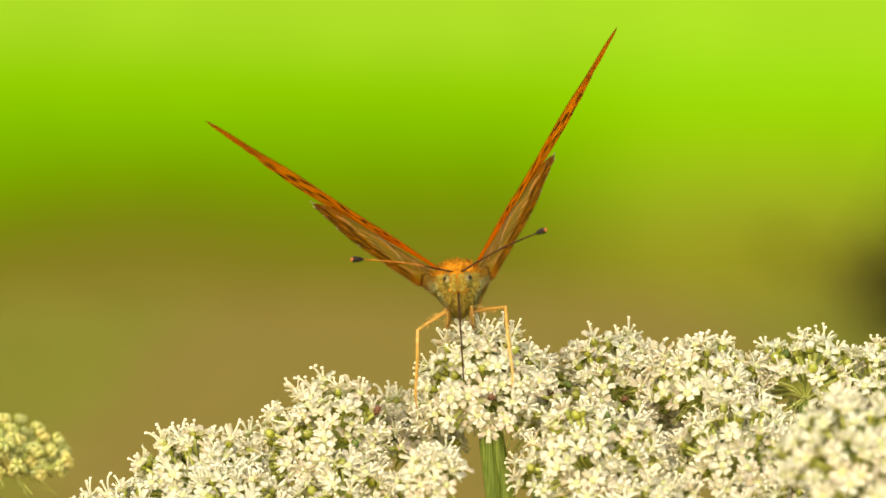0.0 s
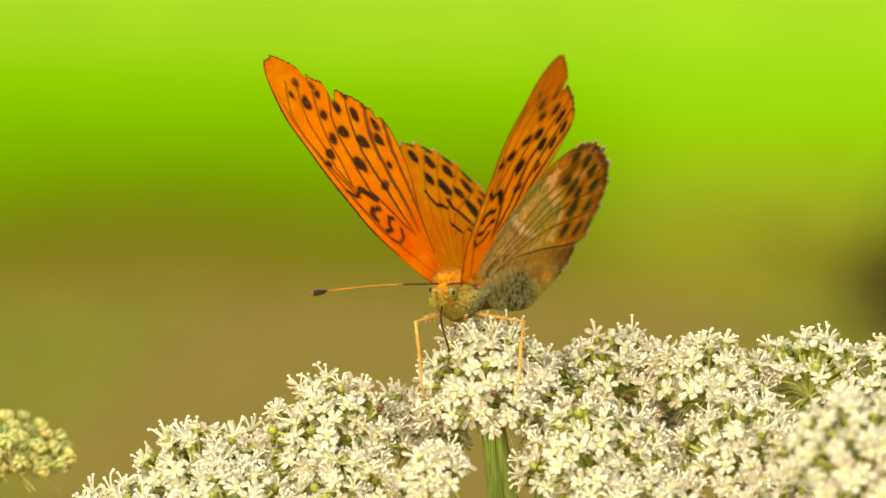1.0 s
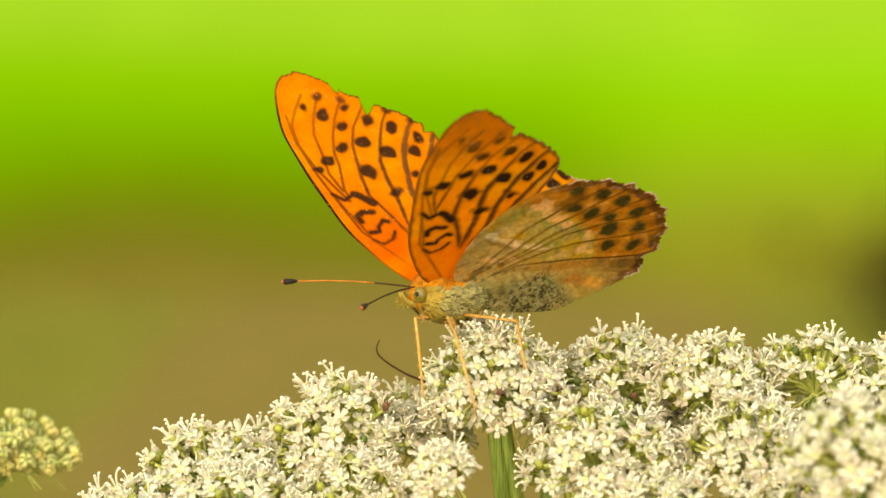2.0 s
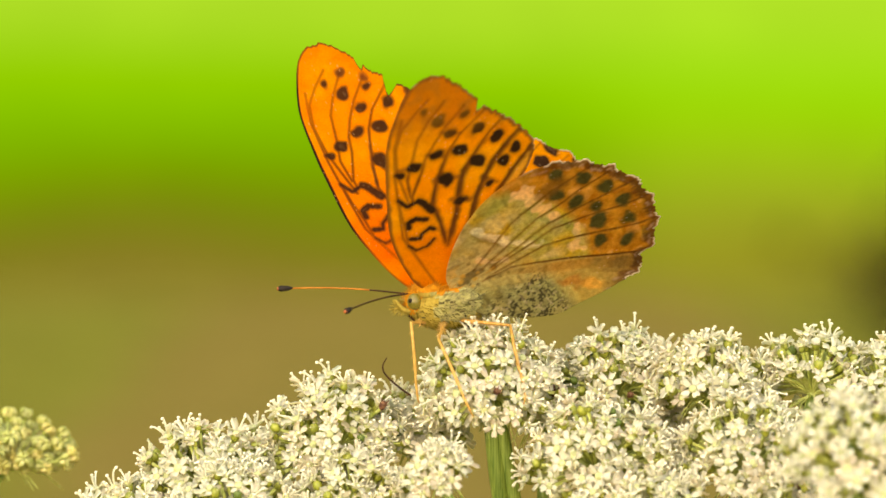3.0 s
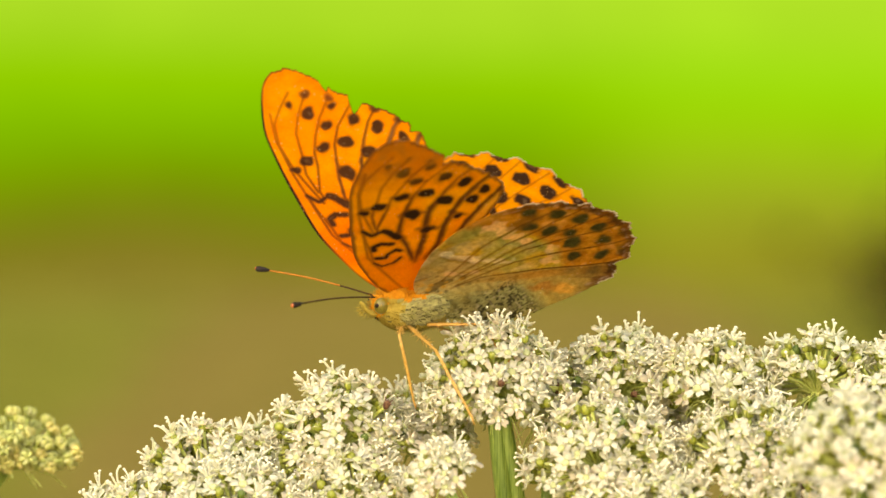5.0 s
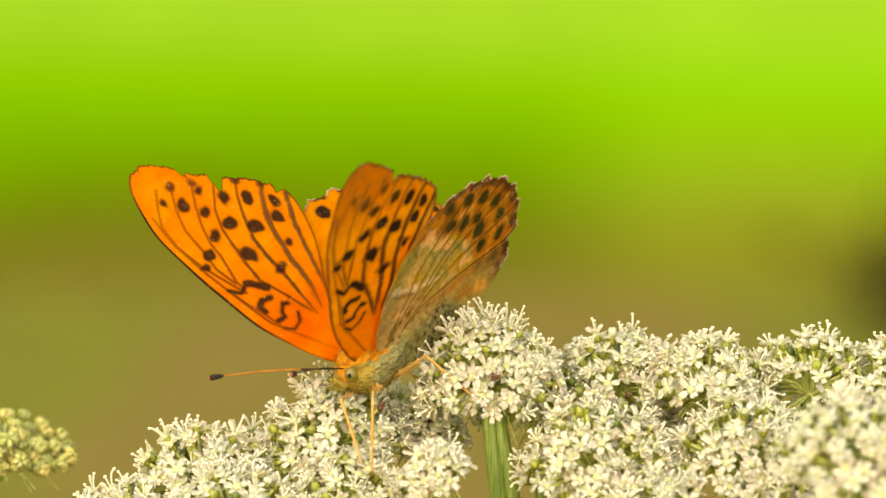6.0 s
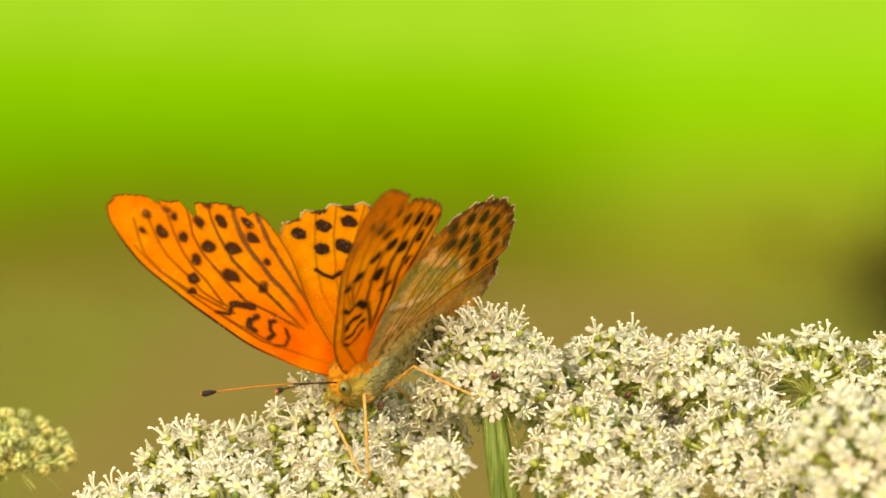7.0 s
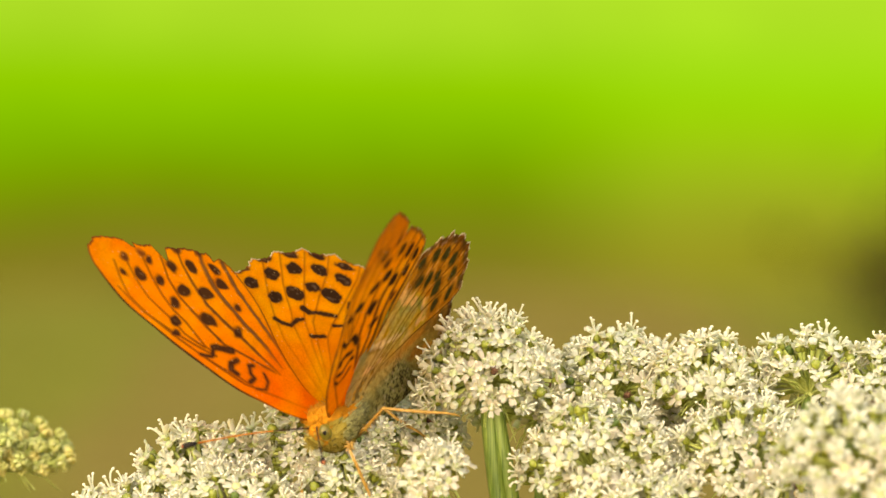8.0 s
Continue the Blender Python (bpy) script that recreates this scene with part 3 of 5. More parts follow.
# outlines in mm: along the wing from its root, and across it towards the tail
FORE = [(-0.5, -3.4), (0.8, -5.4), (3.5, -7.2), (8.0, -8.1), (13.5, -8.3), (19.9, -7.2), (24.4, -6.2), (28.7, -4.9), (31.8, -3.2), (34.6, -1.1), (35.9, 0.6), (36.2, 2.0),
        (35.4, 3.8), (34.0, 5.0), (31.8, 6.1), (28.8, 7.3), (26.6, 8.6), (24.4, 9.9), (21.6, 11.4), (18.4, 12.1), (16.5, 11.5), (13.6, 9.4), (11.2, 6.8), (7.6, 1.9), (4.0, -1.6), (1.2, -2.8)]
HIND = [(-0.8, -3.4), (3.2, -9.2), (9.2, -12.9), (15.2, -13.3), (18.8, -12.4), (21.5, -10.4), (23.8, -7.3), (25.7, -3.4), (26.5, 0.4), (26.3, 4.0),
        (25.0, 7.3), (22.8, 10.3), (19.4, 12.6), (15.2, 12.2), (11.0, 11.3), (7.0, 10.4), (2.0, 6.2), (-0.6, 2.6)]
FORE_VEINS = [[(1, -4.6), (12, -6.9), (22, -5.5), (27.2, -4.3), (31.1, -2.4)], [(16.5, -4.8), (22.9, -5.0), (26.7, -4.3), (29.5, -2.9), (31.1, -0.8), (32.5, 1.5)],
              [(18.2, -4.4), (21.2, -4.1), (24.0, -2.7), (26.9, -1.4), (29.1, 0.6), (31.2, 3.2)], [(17.0, -4.4), (18.2, -4.2), (21.4, -2.1), (23.3, -1.2), (25.2, 0.4), (27.1, 2.4), (29.2, 5.4)],
              [(8.3, -2.0), (12.1, -1.9), (15.7, -2.1), (18.3, -1.0), (20.8, 0.4), (22.9, 1.7), (24.9, 3.7), (26.4, 6.4), (27.3, 8.0)],
              [(7.7, -1.9), (10.3, -0.7), (12.9, 0.5), (15.7, 1.4), (18.9, 2.9), (21.5, 5.3), (23.4, 7.4), (24.6, 9.4)],
              [(7.6, -0.6), (10.3, 1.7), (13.5, 3.2), (16.4, 5.1), (18.4, 6.6), (20.9, 9.6), (21.6, 11.0)], [(6.6, 0.2), (8.4, 2.4), (10.2, 4.0), (13.0, 6.1), (15.8, 8.8), (18.2, 11.7)],
              [(18.6, -5.9), (15.8, -6.2), (12.8, -6.3), (10.4, -6.6), (9.0, -5.9), (9.0, -4.1), (9.8, -3.2)]]
FORE_SPOTS = [(30.8, 0.4, 0.45), (28.6, 1.8, 0.85), (25.9, 2.6, 0.75), (23.3, 0.3, 0.8), (22.8, -2.8, 0.85), (22.4, -4.8, 0.55), (22.4, 3.2, 1.0), (19.5, 4.9, 1.1),
              (18.5, 0.5, 1.15), (17.7, 7.8, 0.8), (19.1, 9.8, 0.75), (22.1, 8.0, 0.85), (24.7, 6.0, 0.8), (27.9, 5.0, 0.45), (14.9, 5.4, 0.5), (14.2, 1.3, 0.7)]
HIND_VEINS = [[(3, -3), (10, -6.8), (13, -7.5), (16.2, -8.1), (22.6, -8.4)], [(4, -2.4), (13, -5.2), (15, -5.2), (19.2, -5.8), (24.3, -5.8)], [(5, -1.8), (14, -3.4), (20.1, -2.8), (25.7, -2.1)],
              [(5, -1.4), (14, -2.2), (18.5, -0.9), (23.3, 0.9), (26.3, 1.4)], [(5, -0.6), (12, -0.4), (14.5, 0.6), (18.3, 2.6), (23.5, 5.2), (25.6, 5.8)],
              [(2.9, -0.4), (7.1, 0.0), (10, 1.6), (14.2, 4.5), (18.5, 7.7), (22.4, 10.4)], [(3, 1.0), (10.7, 5.9), (15.4, 9.0), (19.2, 12.5)]]
HIND_FOLD = ((0, 2.9, 7.1, 10.0, 14.2, 18.5, 22.4), (-1.2, -0.4, 0.0, 1.6, 4.5, 7.7, 10.4))
HIND_OUTER = [(18.2, -10.4), (20.6, -7.3), (22.4, -3.9), (23.4, -0.2), (22.7, 3.1), (21.0, 6.4), (18.4, 9.6)]
HIND_INNER = [(16.8, -7.1), (18.3, -4.2), (20.0, -1.6), (19.3, 1.0), (18.1, 4.2), (16.2, 7.2)]


def fore_marks(x, y, fat=1.0):
    d = np.full_like(x, 9.0)
    for i, (cx, cy, r) in enumerate(FORE_SPOTS):
        d = np.minimum(d, ellipse(x, y, cx, cy, r * 1.16 * fat, r * 0.98 * fat, 30 + 17 * i) + 0.45 * (grain(x, y, 0.7, 5) - 0.5))
    for line, w in (([(18.6, -5.9), (17.0, -5.2), (17.1, -3.8)], 0.5), ([(17.1, -3.6), (16.5, -3.1), (15.3, -2.7), (14.6, -2.4)], 1.05), ([(13.6, -3.4), (14.4, -4.6), (14.2, -5.7), (13.3, -5.8)], 0.8),
                    ([(11.4, -2.9), (11.9, -3.4), (11.5, -4.5), (10.9, -4.9), (11.4, -6.0)], 0.6), ([(10.4, -6.5), (9.2, -5.8), (9.0, -4.4), (9.8, -3.3)], 0.34)):
        d = np.minimum(d, stroke(x, y, line, w * (2.4 * fat - 1.25)) + 0.10 * wave(x, y, 2.7, w))
    return d


def fore_upper(x, y, edge):
    col = np.tile(np.array([[0.95, 0.29, 0.001]]), (len(x), 1))
    col = lay(col, np.clip(1.3 - np.hypot(x - 3, y + 4.5) / 11, 0, 0.75), (0.92, 0.15, 0.001))
    col = lay(col, np.clip(1.0 - (y + 8.5 - 0.02 * x) / 3.2, 0, 0.45), (0.93, 0.20, 0.001))
    col = lay(col, 0.7 * np.clip(1.6 * grain(x, y, 3.2, 1) - 0.5, 0, 1), (0.98, 0.40, 0.004))
    col = lay(col, 0.3 * np.clip(2.0 * grain(x, y, 0.9, 2) - 1.0, 0, 1), (0.90, 0.22, 0.001))
    veins = np.min([stroke(x, y, v, 0.10) for v in FORE_VEINS], axis=0)
    col = lay(col, (0.2 + 0.7 * np.clip((x - 5) / 8, 0, 1) - 0.25 * np.clip((x - 23) / 6, 0, 1)) * soft(veins - 0.11, 0.27), (0.095, 0.026, 0.005))
    ridges = np.min([stroke(x, y, v, w) for v, w in zip(FORE_VEINS[4:8], (0.34, 0.5, 0.8, 0.7))], axis=0)
    middle = np.clip((x - 8) / 3, 0, 1) * np.clip((23.5 - x) / 4, 0, 1)
    col = lay(col, 0.85 * middle * soft(ridges + 0.3 * (grain(x, y, 0.7, 3) - 0.5), 0.35), (0.15, 0.055, 0.012))
    lines = np.min([stroke(x, y, v, 0.14) for v in FORE_VEINS[6:8]], axis=0)
    col = lay(col, 0.28 * middle * soft(lines, 0.2), (0.50, 0.36, 0.16))
    d = fore_marks(x, y, 0.94)
    col = lay(col, 0.35 * soft(d - 0.25, 0.6), (0.62, 0.13, 0.003))
    col = lay(col, 0.96 * soft(d, 0.34), (0.055, 0.022, 0.008))
    col = lay(col, 0.35 * soft(d + 0.3, 0.3) * np.clip(4 * grain(x, y, 0.45, 8) - 2.6, 0, 1), (0.24, 0.12, 0.05))
    outer = np.clip((x - 14) / 8, 0, 1) * (y > -3.2)
    tooth = np.min([stroke(x, y, [v[-1], v[-1]], 0.1) for v in FORE_VEINS[2:8]], axis=0)
    col = lay(col, 0.9 * outer * np.maximum(soft(edge - 0.22, 0.25), soft(tooth - 0.6 + 0.5 * (grain(x, y, 0.6, 4) - 0.5), 0.5)), (0.10, 0.035, 0.010))
    col = lay(col, 0.4 * np.clip((x - 27) / 6, 0, 1) * soft(edge - 2.2 - 1.5 * (grain(x, y, 1.2, 9) - 0.5), 2.0), (0.80, 0.14, 0.003))
    col = lay(col, 0.6 * soft(edge - 0.28, 0.2), (0.11, 0.036, 0.010))
    return lay(col, soft(edge - 0.36, 0.15) * (y < -1.0) * np.clip((x - 7) / 6, 0, 1) * np.clip((36 - x) / 4, 0.5, 1), (0.025, 0.012, 0.008))


def fore_under(x, y, edge):
    col = np.tile(np.array([[0.95, 0.38, 0.006]]), (len(x), 1))
    col = lay(col, 0.8 * np.clip(1.7 * grain(x, y, 2.6, 11) - 0.4, 0, 1), (0.97, 0.50, 0.015))
    col = lay(col, np.clip(1.15 - np.hypot(x - 3, y + 4) / 10, 0, 0.6), (0.85, 0.25, 0.004))
    # the tip, brown with olive clouds
    tip = np.clip((x - 25.5 + 0.35 * y) / 5 + 0.5 * (grain(x, y, 1.5, 12) - 0.5), 0, 0.9)
    col = lay(col, tip, (0.66, 0.24, 0.010))
    col = lay(col, 0.6 * tip * np.clip(3 * grain(x, y, 1.2, 13) - 1.5, 0, 1), (0.42, 0.20, 0.02))
    # the pale hind margin
    behind = np.clip((y - np.interp(x, [3, 6.0, 9.6, 13.2, 16.5, 18.2], [-3.4, -1.4, 2.4, 5.6, 9.1, 12])) / 0.8, 0, 1)
    col = lay(col, 0.8 * behind, (0.82, 0.50, 0.05))
    col = lay(col, 0.7 * behind * np.clip((9 - x) / 5, 0, 1), (0.46, 0.40, 0.12))
    veins = np.min([stroke(x, y, v, 0.12) for v in FORE_VEINS], axis=0)
    col = lay(col, 0.8 * soft(veins - 0.10, 0.35), (0.30, 0.10, 0.012))
    ridges = np.min([stroke(x, y, v, w) for v, w in zip(FORE_VEINS[2:8], (0.2, 0.35, 0.75, 0.95, 0.95, 0.8))], axis=0)
    middle = np.clip((x - 6.5) / 3, 0, 1) * np.clip((25.0 - x) / 5, 0, 1)
    col = lay(col, 0.88 * middle * soft(ridges + 0.3 * (grain(x, y, 0.8, 14) - 0.5), 0.55), (0.13, 0.05, 0.012))
    bars = np.min([stroke(x, y, v, w) for v, w in (([(23.2, -4.8), (22.6, -2.4)], 0.7), ([(24.0, -0.8), (22.6, 1.0)], 0.6), ([(19.3, -0.9), (18.2, 2.0)], 0.9), ([(15.0, 0.4), (13.7, 2.4)], 0.8), ([(16.6, 4.8), (14.6, 6.3)], 0.55), ([(26.6, 1.6), (25.2, 3.8)], 0.5))], axis=0)
    col = lay(col, 0.7 * soft(bars + 0.3 * (grain(x, y, 0.7, 15) - 0.5), 0.5), (0.14, 0.055, 0.015))
    fade = np.clip(1.15 - np.clip((x - 22.0) / 10, 0, 0.7), 0, 1)
    d = fore_marks(x, y, 0.88)
    col = lay(col, 0.45 * fade * soft(d - 0.35, 0.8), (0.45, 0.15, 0.01))
    col = lay(col, fade * soft(d - 0.05, 0.35), (0.045, 0.024, 0.010))
    col = lay(col, 0.55 * (1 - fade) * soft(d - 0.1, 0.5), (0.10, 0.10, 0.02))
    col = lay(col, 0.8 * soft(edge - 0.5 - 0.4 * (grain(x, y, 1.0, 16) - 0.5), 0.4), (0.20, 0.085, 0.022))
    return lay(col, 0.7 * soft(edge - 0.12, 0.12) * (y > 0) * (grain(x, y, 0.9, 17) > 0.45), (0.62, 0.45, 0.25))


def hind_marks(x, y, fat=1.0):
    d = np.full_like(x, 9.0)
    for i, (cx, cy) in enumerate(HIND_OUTER):
        d = np.minimum(d, ellipse(x, y, cx, cy, 0.95 * fat, 1.12 * fat, 15 * i - 40) + 0.1 * wave(x, y, 3.0, i))
    for i, (cx, cy) in enumerate(HIND_INNER):
        r = (1.0, 1.2, 0.95, 1.25, 1.1, 0.7)[i] * fat
        d = np.minimum(d, ellipse(x, y, cx, cy, r * 0.92, r * 1.05, 20 * i - 50) + 0.1 * wave(x, y, 3.0, i + 9))
    return d


def hind_lunules(x, y, out, across):
    """Dark marks between the veins, close to the outer edge."""
    d = np.full_like(x, 9.0)
    for cx, cy in HIND_OUTER:
        r = math.hypot(cx - 1, cy + 1)
        ux, uy = (cx - 1) / r, (cy + 1) / r
        d = np.minimum(d, ellipse(x, y, cx + 2.35 * ux, cy + 2.35 * uy, out, across, math.degrees(math.atan2(uy, ux))))
    return d


def hind_upper(x, y, edge):
    col = np.tile(np.array([[0.95, 0.33, 0.001]]), (len(x), 1))
    col = lay(col, np.clip(1.2 - np.hypot(x, y) / 15, 0, 0.7), (0.93, 0.19, 0.001))
    col = lay(col, 0.7 * np.clip(1.6 * grain(x, y, 3.0, 21) - 0.5, 0, 1), (0.98, 0.43, 0.005))
    col = lay(col, 0.3 * np.clip(2.0 * grain(x, y, 0.9, 22) - 1.0, 0, 1), (0.90, 0.22, 0.001))
    veins = np.min([stroke(x, y, v, 0.09) for v in HIND_VEINS], axis=0)
    col = lay(col, (0.15 + 0.6 * np.clip((x - 6) / 8, 0, 1)) * soft(veins - 0.06, 0.25), (0.26, 0.07, 0.006))
    d = hind_marks(x, y, 1.04) + 0.3 * (grain(x, y, 0.6, 23) - 0.5)
    for line, w in (([(13.1, -7.6), (12.7, -6.7), (12.5, -5.5), (13.8, -4.4), (14.2, -3.6)], 0.62), ([(16.0, -3.3), (15.7, -2.6)], 1.0), ([(15.7, -2.6), (15.7, -2.0), (15.9, -0.5), (16.0, 1.2)], 0.68),
                    ([(14.3, 0.7), (14.8, 2.8)], 0.45), ([(11.6, -2.7), (12.2, -0.7)], 0.6)):
        d = np.minimum(d, stroke(x, y, line, w) + 0.10 * wave(x, y, 2.7, w))
    d = np.minimum(d, hind_lunules(x, y, 0.62, 1.25) + 0.4 * (grain(x, y, 0.5, 24) - 0.5))
    col = lay(col, 0.35 * soft(d - 0.25, 0.6), (0.62, 0.14, 0.003))
    col = lay(col, soft(d, 0.22), (0.050, 0.022, 0.008))
    col = lay(col, 0.5 * soft(d + 0.3, 0.3) * np.clip(4 * grain(x, y, 0.45, 25) - 2.6, 0, 1), (0.26, 0.15, 0.08))
    outer = np.clip((x - 15) / 4, 0, 1)
    beads = np.abs(np.sin(np.arctan2(y + 1.0, x - 1) * 18.5 + 0.92))
    col = lay(col, 0.8 * outer * soft(edge - 0.30, 0.2), (0.16, 0.06, 0.015))
    col = lay(col, 0.8 * outer * soft(edge - 0.17, 0.12) * (beads < 0.8), (0.82, 0.66, 0.42))
    # the inner margin, grey-olive fur
    below = np.clip((y + 0.2 - 0.5 * x) / 0.9, 0, 1) * np.clip((19.0 - x) / 4, 0, 1)
    col = lay(col, 0.9 * below, (0.30, 0.22, 0.055))
    col = lay(col, 0.8 * below * np.clip(5.0 * (grain(x, y, 0.35, 26) - 0.55), 0, 1), (0.07, 0.055, 0.02))
    return lay(col, 0.7 * soft(stroke(x, y, [(5, -8.0), (14, -13.0), (19, -12.6)], 0.5) + 0.2 * wave(x, y, 2.5, 1), 0.5), (0.40, 0.17, 0.04))


def hind_under(x, y, edge):
    far = np.hypot(x - 1, y)
    fold = np.interp(x, *HIND_FOLD)
    col = np.tile(np.array([[0.46, 0.47, 0.095]]), (len(x), 1))
    col = lay(col, 0.8 * np.clip(3.2 * grain(x, y, 2.4, 31) - 1.4, 0, 1), (0.62, 0.46, 0.03))
    col = lay(col, 0.8 * np.clip(3.2 * grain(x, y, 1.9, 32) - 1.6, 0, 1), (0.46, 0.44, 0.16))
    col = lay(col, 0.45 * np.clip(3 * grain(x, y, 0.7, 33) - 1.7, 0, 1), (0.20, 0.19, 0.04))
    col = lay(col, np.clip((10 - far) / 7, 0, 0.8), (0.50, 0.46, 0.20))
    col = lay(col, np.clip((9 - far) / 5, 0, 1) * np.clip(4 * grain(x, y, 0.8, 51) - 2.3, 0, 0.8), (0.12, 0.10, 0.04))
    col = lay(col, np.clip((8 - far) / 5, 0, 1) * np.clip(4 * grain(x, y, 0.9, 52) - 2.5, 0, 0.7), (0.66, 0.42, 0.06))
    # the outer third, tawny
    outside = np.clip((far - 15.4) / 1.2 + 0.8 * (grain(x, y, 1.4, 34) - 0.5), 0, 0.95)
    col = lay(col, outside, (0.56, 0.28, 0.022))
    col = lay(col, 0.8 * outside * np.clip(2.6 * grain(x, y, 1.3, 35) - 1.2, 0, 1), (0.40, 0.16, 0.012))
    col = lay(col, 0.6 * outside * np.clip(3.0 * grain(x, y, 1.1, 36) - 1.9, 0, 1), (0.80, 0.50, 0.14))
    # pearly blotches, broken by the veins
    veins = np.min([stroke(x, y, v, 0.10) for v in HIND_VEINS], axis=0)
    wedge = np.clip((veins - 0.35) / 0.5, 0, 1) * np.clip((far - 4) / 3, 0, 1) * np.clip((14.5 - far) / 3, 0, 1)
    col = lay(col, 0.55 * wedge * np.clip(3.4 * grain(x * 0.5, y, 1.6, 55) - 1.3, 0, 1), (0.74, 0.72, 0.34))
    for cx, cy, rx, ry, turn in ((13.4, -10.4, 1.4, 1.2, 0), (14.1, -8.3, 1.3, 0.9, 0), (14.4, -6.3, 1.3, 0.9, 0), (15.0, -4.2, 1.0, 0.8, 0), (16.6, 0.3, 0.6, 1.0, 0), (15.2, 2.8, 0.6, 1.2, -20), (20.5, -10.8, 1.6, 0.8, 40)):
        d = ellipse(x, y, cx, cy, rx, ry, turn) + 1.0 * (grain(x, y, 0.9, 37) - 0.5)
        col = lay(col, 0.85 * soft(np.maximum(d, 0.22 - veins), 0.45), (0.88, 0.66, 0.30))
    streak = stroke(x, y, [(5.9, -8.9), (6.6, -7.6), (7.3, -6.4), (8.6, -4.1), (9.9, -2.4), (11.4, -1.1)], 0.9) + 1.0 * (grain(x, y, 0.9, 38) - 0.5)
    col = lay(col, 0.85 * soft(np.maximum(streak, 0.15 - veins), 0.4), (0.84, 0.84, 0.52))
    rim = stroke(x, y, [(5.3, -8.6), (6.6, -6.1), (7.9, -3.8), (10.6, -0.8)], 0.5) + 0.7 * (grain(x, y, 0.8, 39) - 0.5)
    col = lay(col, 0.7 * soft(rim, 0.5), (0.20, 0.16, 0.03))
    col = lay(col, 0.7 * soft(stroke(x, y, [(4.2, -4.4), (5.6, -2.4), (7.2, -1.6)], 0.6) + 0.8 * (grain(x, y, 0.8, 40) - 0.5), 0.4), (0.86, 0.72, 0.40))
    col = lay(col, (0.65 + 0.25 * np.clip((far - 12) / 4, 0, 1)) * soft(veins - 0.12, 0.26), (0.15, 0.07, 0.012))
    d = hind_marks(x, y, 1.0) + 0.6 * (grain(x, y, 0.8, 41) - 0.5)
    col = lay(col, 0.6 * soft(d - 0.45, 1.0), (0.28, 0.13, 0.012))
    col = lay(col, 0.92 * soft(d + 0.05, 0.5), (0.070, 0.075, 0.018))
    # a dark cloud on the leading edge
    col = lay(col, 0.75 * soft(ellipse(x, y, 16.6, -8.7, 2.5, 1.3, 0) + 0.9 * (grain(x, y, 1.0, 42) - 0.5), 0.7), (0.16, 0.085, 0.015))
    # below the fold vein: grey fur, dark specks, a rusty end
    below = np.clip((y - fold) / 0.7, 0, 1)
    col = lay(col, 0.85 * below, (0.44, 0.40, 0.13))
    col = lay(col, 0.6 * below * np.clip(3 * grain(x, y, 1.2, 43) - 1.4, 0, 1), (0.52, 0.40, 0.10))
    col = lay(col, 0.65 * below * np.clip(3.4 * grain(x, y * 0.6, 0.6, 56) - 1.9, 0, 1), (0.13, 0.105, 0.03))
    specks = np.clip(5.0 * (grain(x, y, 0.24, 44) - 0.48) + 1.5 * (grain(x, y, 1.2, 45) - 0.5), 0, 1)
    low = np.clip((y - 2.0) / 2.0, 0, 1) * np.clip((11.0 - x) / 2.5, 0, 1)
    col = lay(col, 0.35 * low, (0.25, 0.22, 0.10))
    col = lay(col, 0.92 * specks * low, (0.045, 0.038, 0.02))
    col = lay(col, 0.5 * low * np.clip(5 * (grain(x, y, 0.5, 46) - 0.72), 0, 1), (0.66, 0.52, 0.30))
    col = lay(col, 0.8 * below * np.clip((x - 9.5) / 2, 0, 1), (0.52, 0.33, 0.06))
    col = lay(col, 0.75 * below * np.clip((x - 15.0) / 3, 0, 1), (0.24, 0.13, 0.03))
    col = lay(col, 0.5 * soft(ellipse(x, y, 12.2, 8.0, 1.7, 0.9, 47) + 1.0 * (grain(x, y, 0.9, 47) - 0.5), 0.6), (0.50, 0.12, 0.008))
    col = lay(col, 0.9 * soft(ellipse(x, y, 14.0, 10.1, 1.3, 0.8, 25) + 0.8 * (grain(x, y, 0.9, 48) - 0.5), 0.6), (0.80, 0.40, 0.06))
    col = lay(col, 0.9 * soft(np.abs(y - fold) - 0.14, 0.25) * np.clip((x - 8) / 3, 0, 1), (0.10, 0.04, 0.015))
    outer = np.clip((x - 14) / 4, 0, 1)
    beads = np.abs(np.sin(np.arctan2(y + 1.0, x - 1) * 18.5 + 0.92))
    col = lay(col, 0.85 * outer * soft(edge - 1.4 - 0.9 * (grain(x, y, 1.0, 49) - 0.5), 0.6), (0.12, 0.05, 0.014))
    col = lay(col, 0.5 * outer * soft(np.abs(edge - 0.9) - 0.25, 0.4) * np.clip(4 * grain(x, y, 0.8, 50) - 2.2, 0, 1), (0.60, 0.44, 0.30))
    col = col * (0.76 + 0.40 * grain(x, y, 0.38, 53) + 0.10 * grain(x * 0.35, y, 0.25, 54))[:, None]
    return lay(col, 0.9 * outer * soft(edge - 0.25, 0.15) * (beads < 0.85), (0.86, 0.74, 0.55))


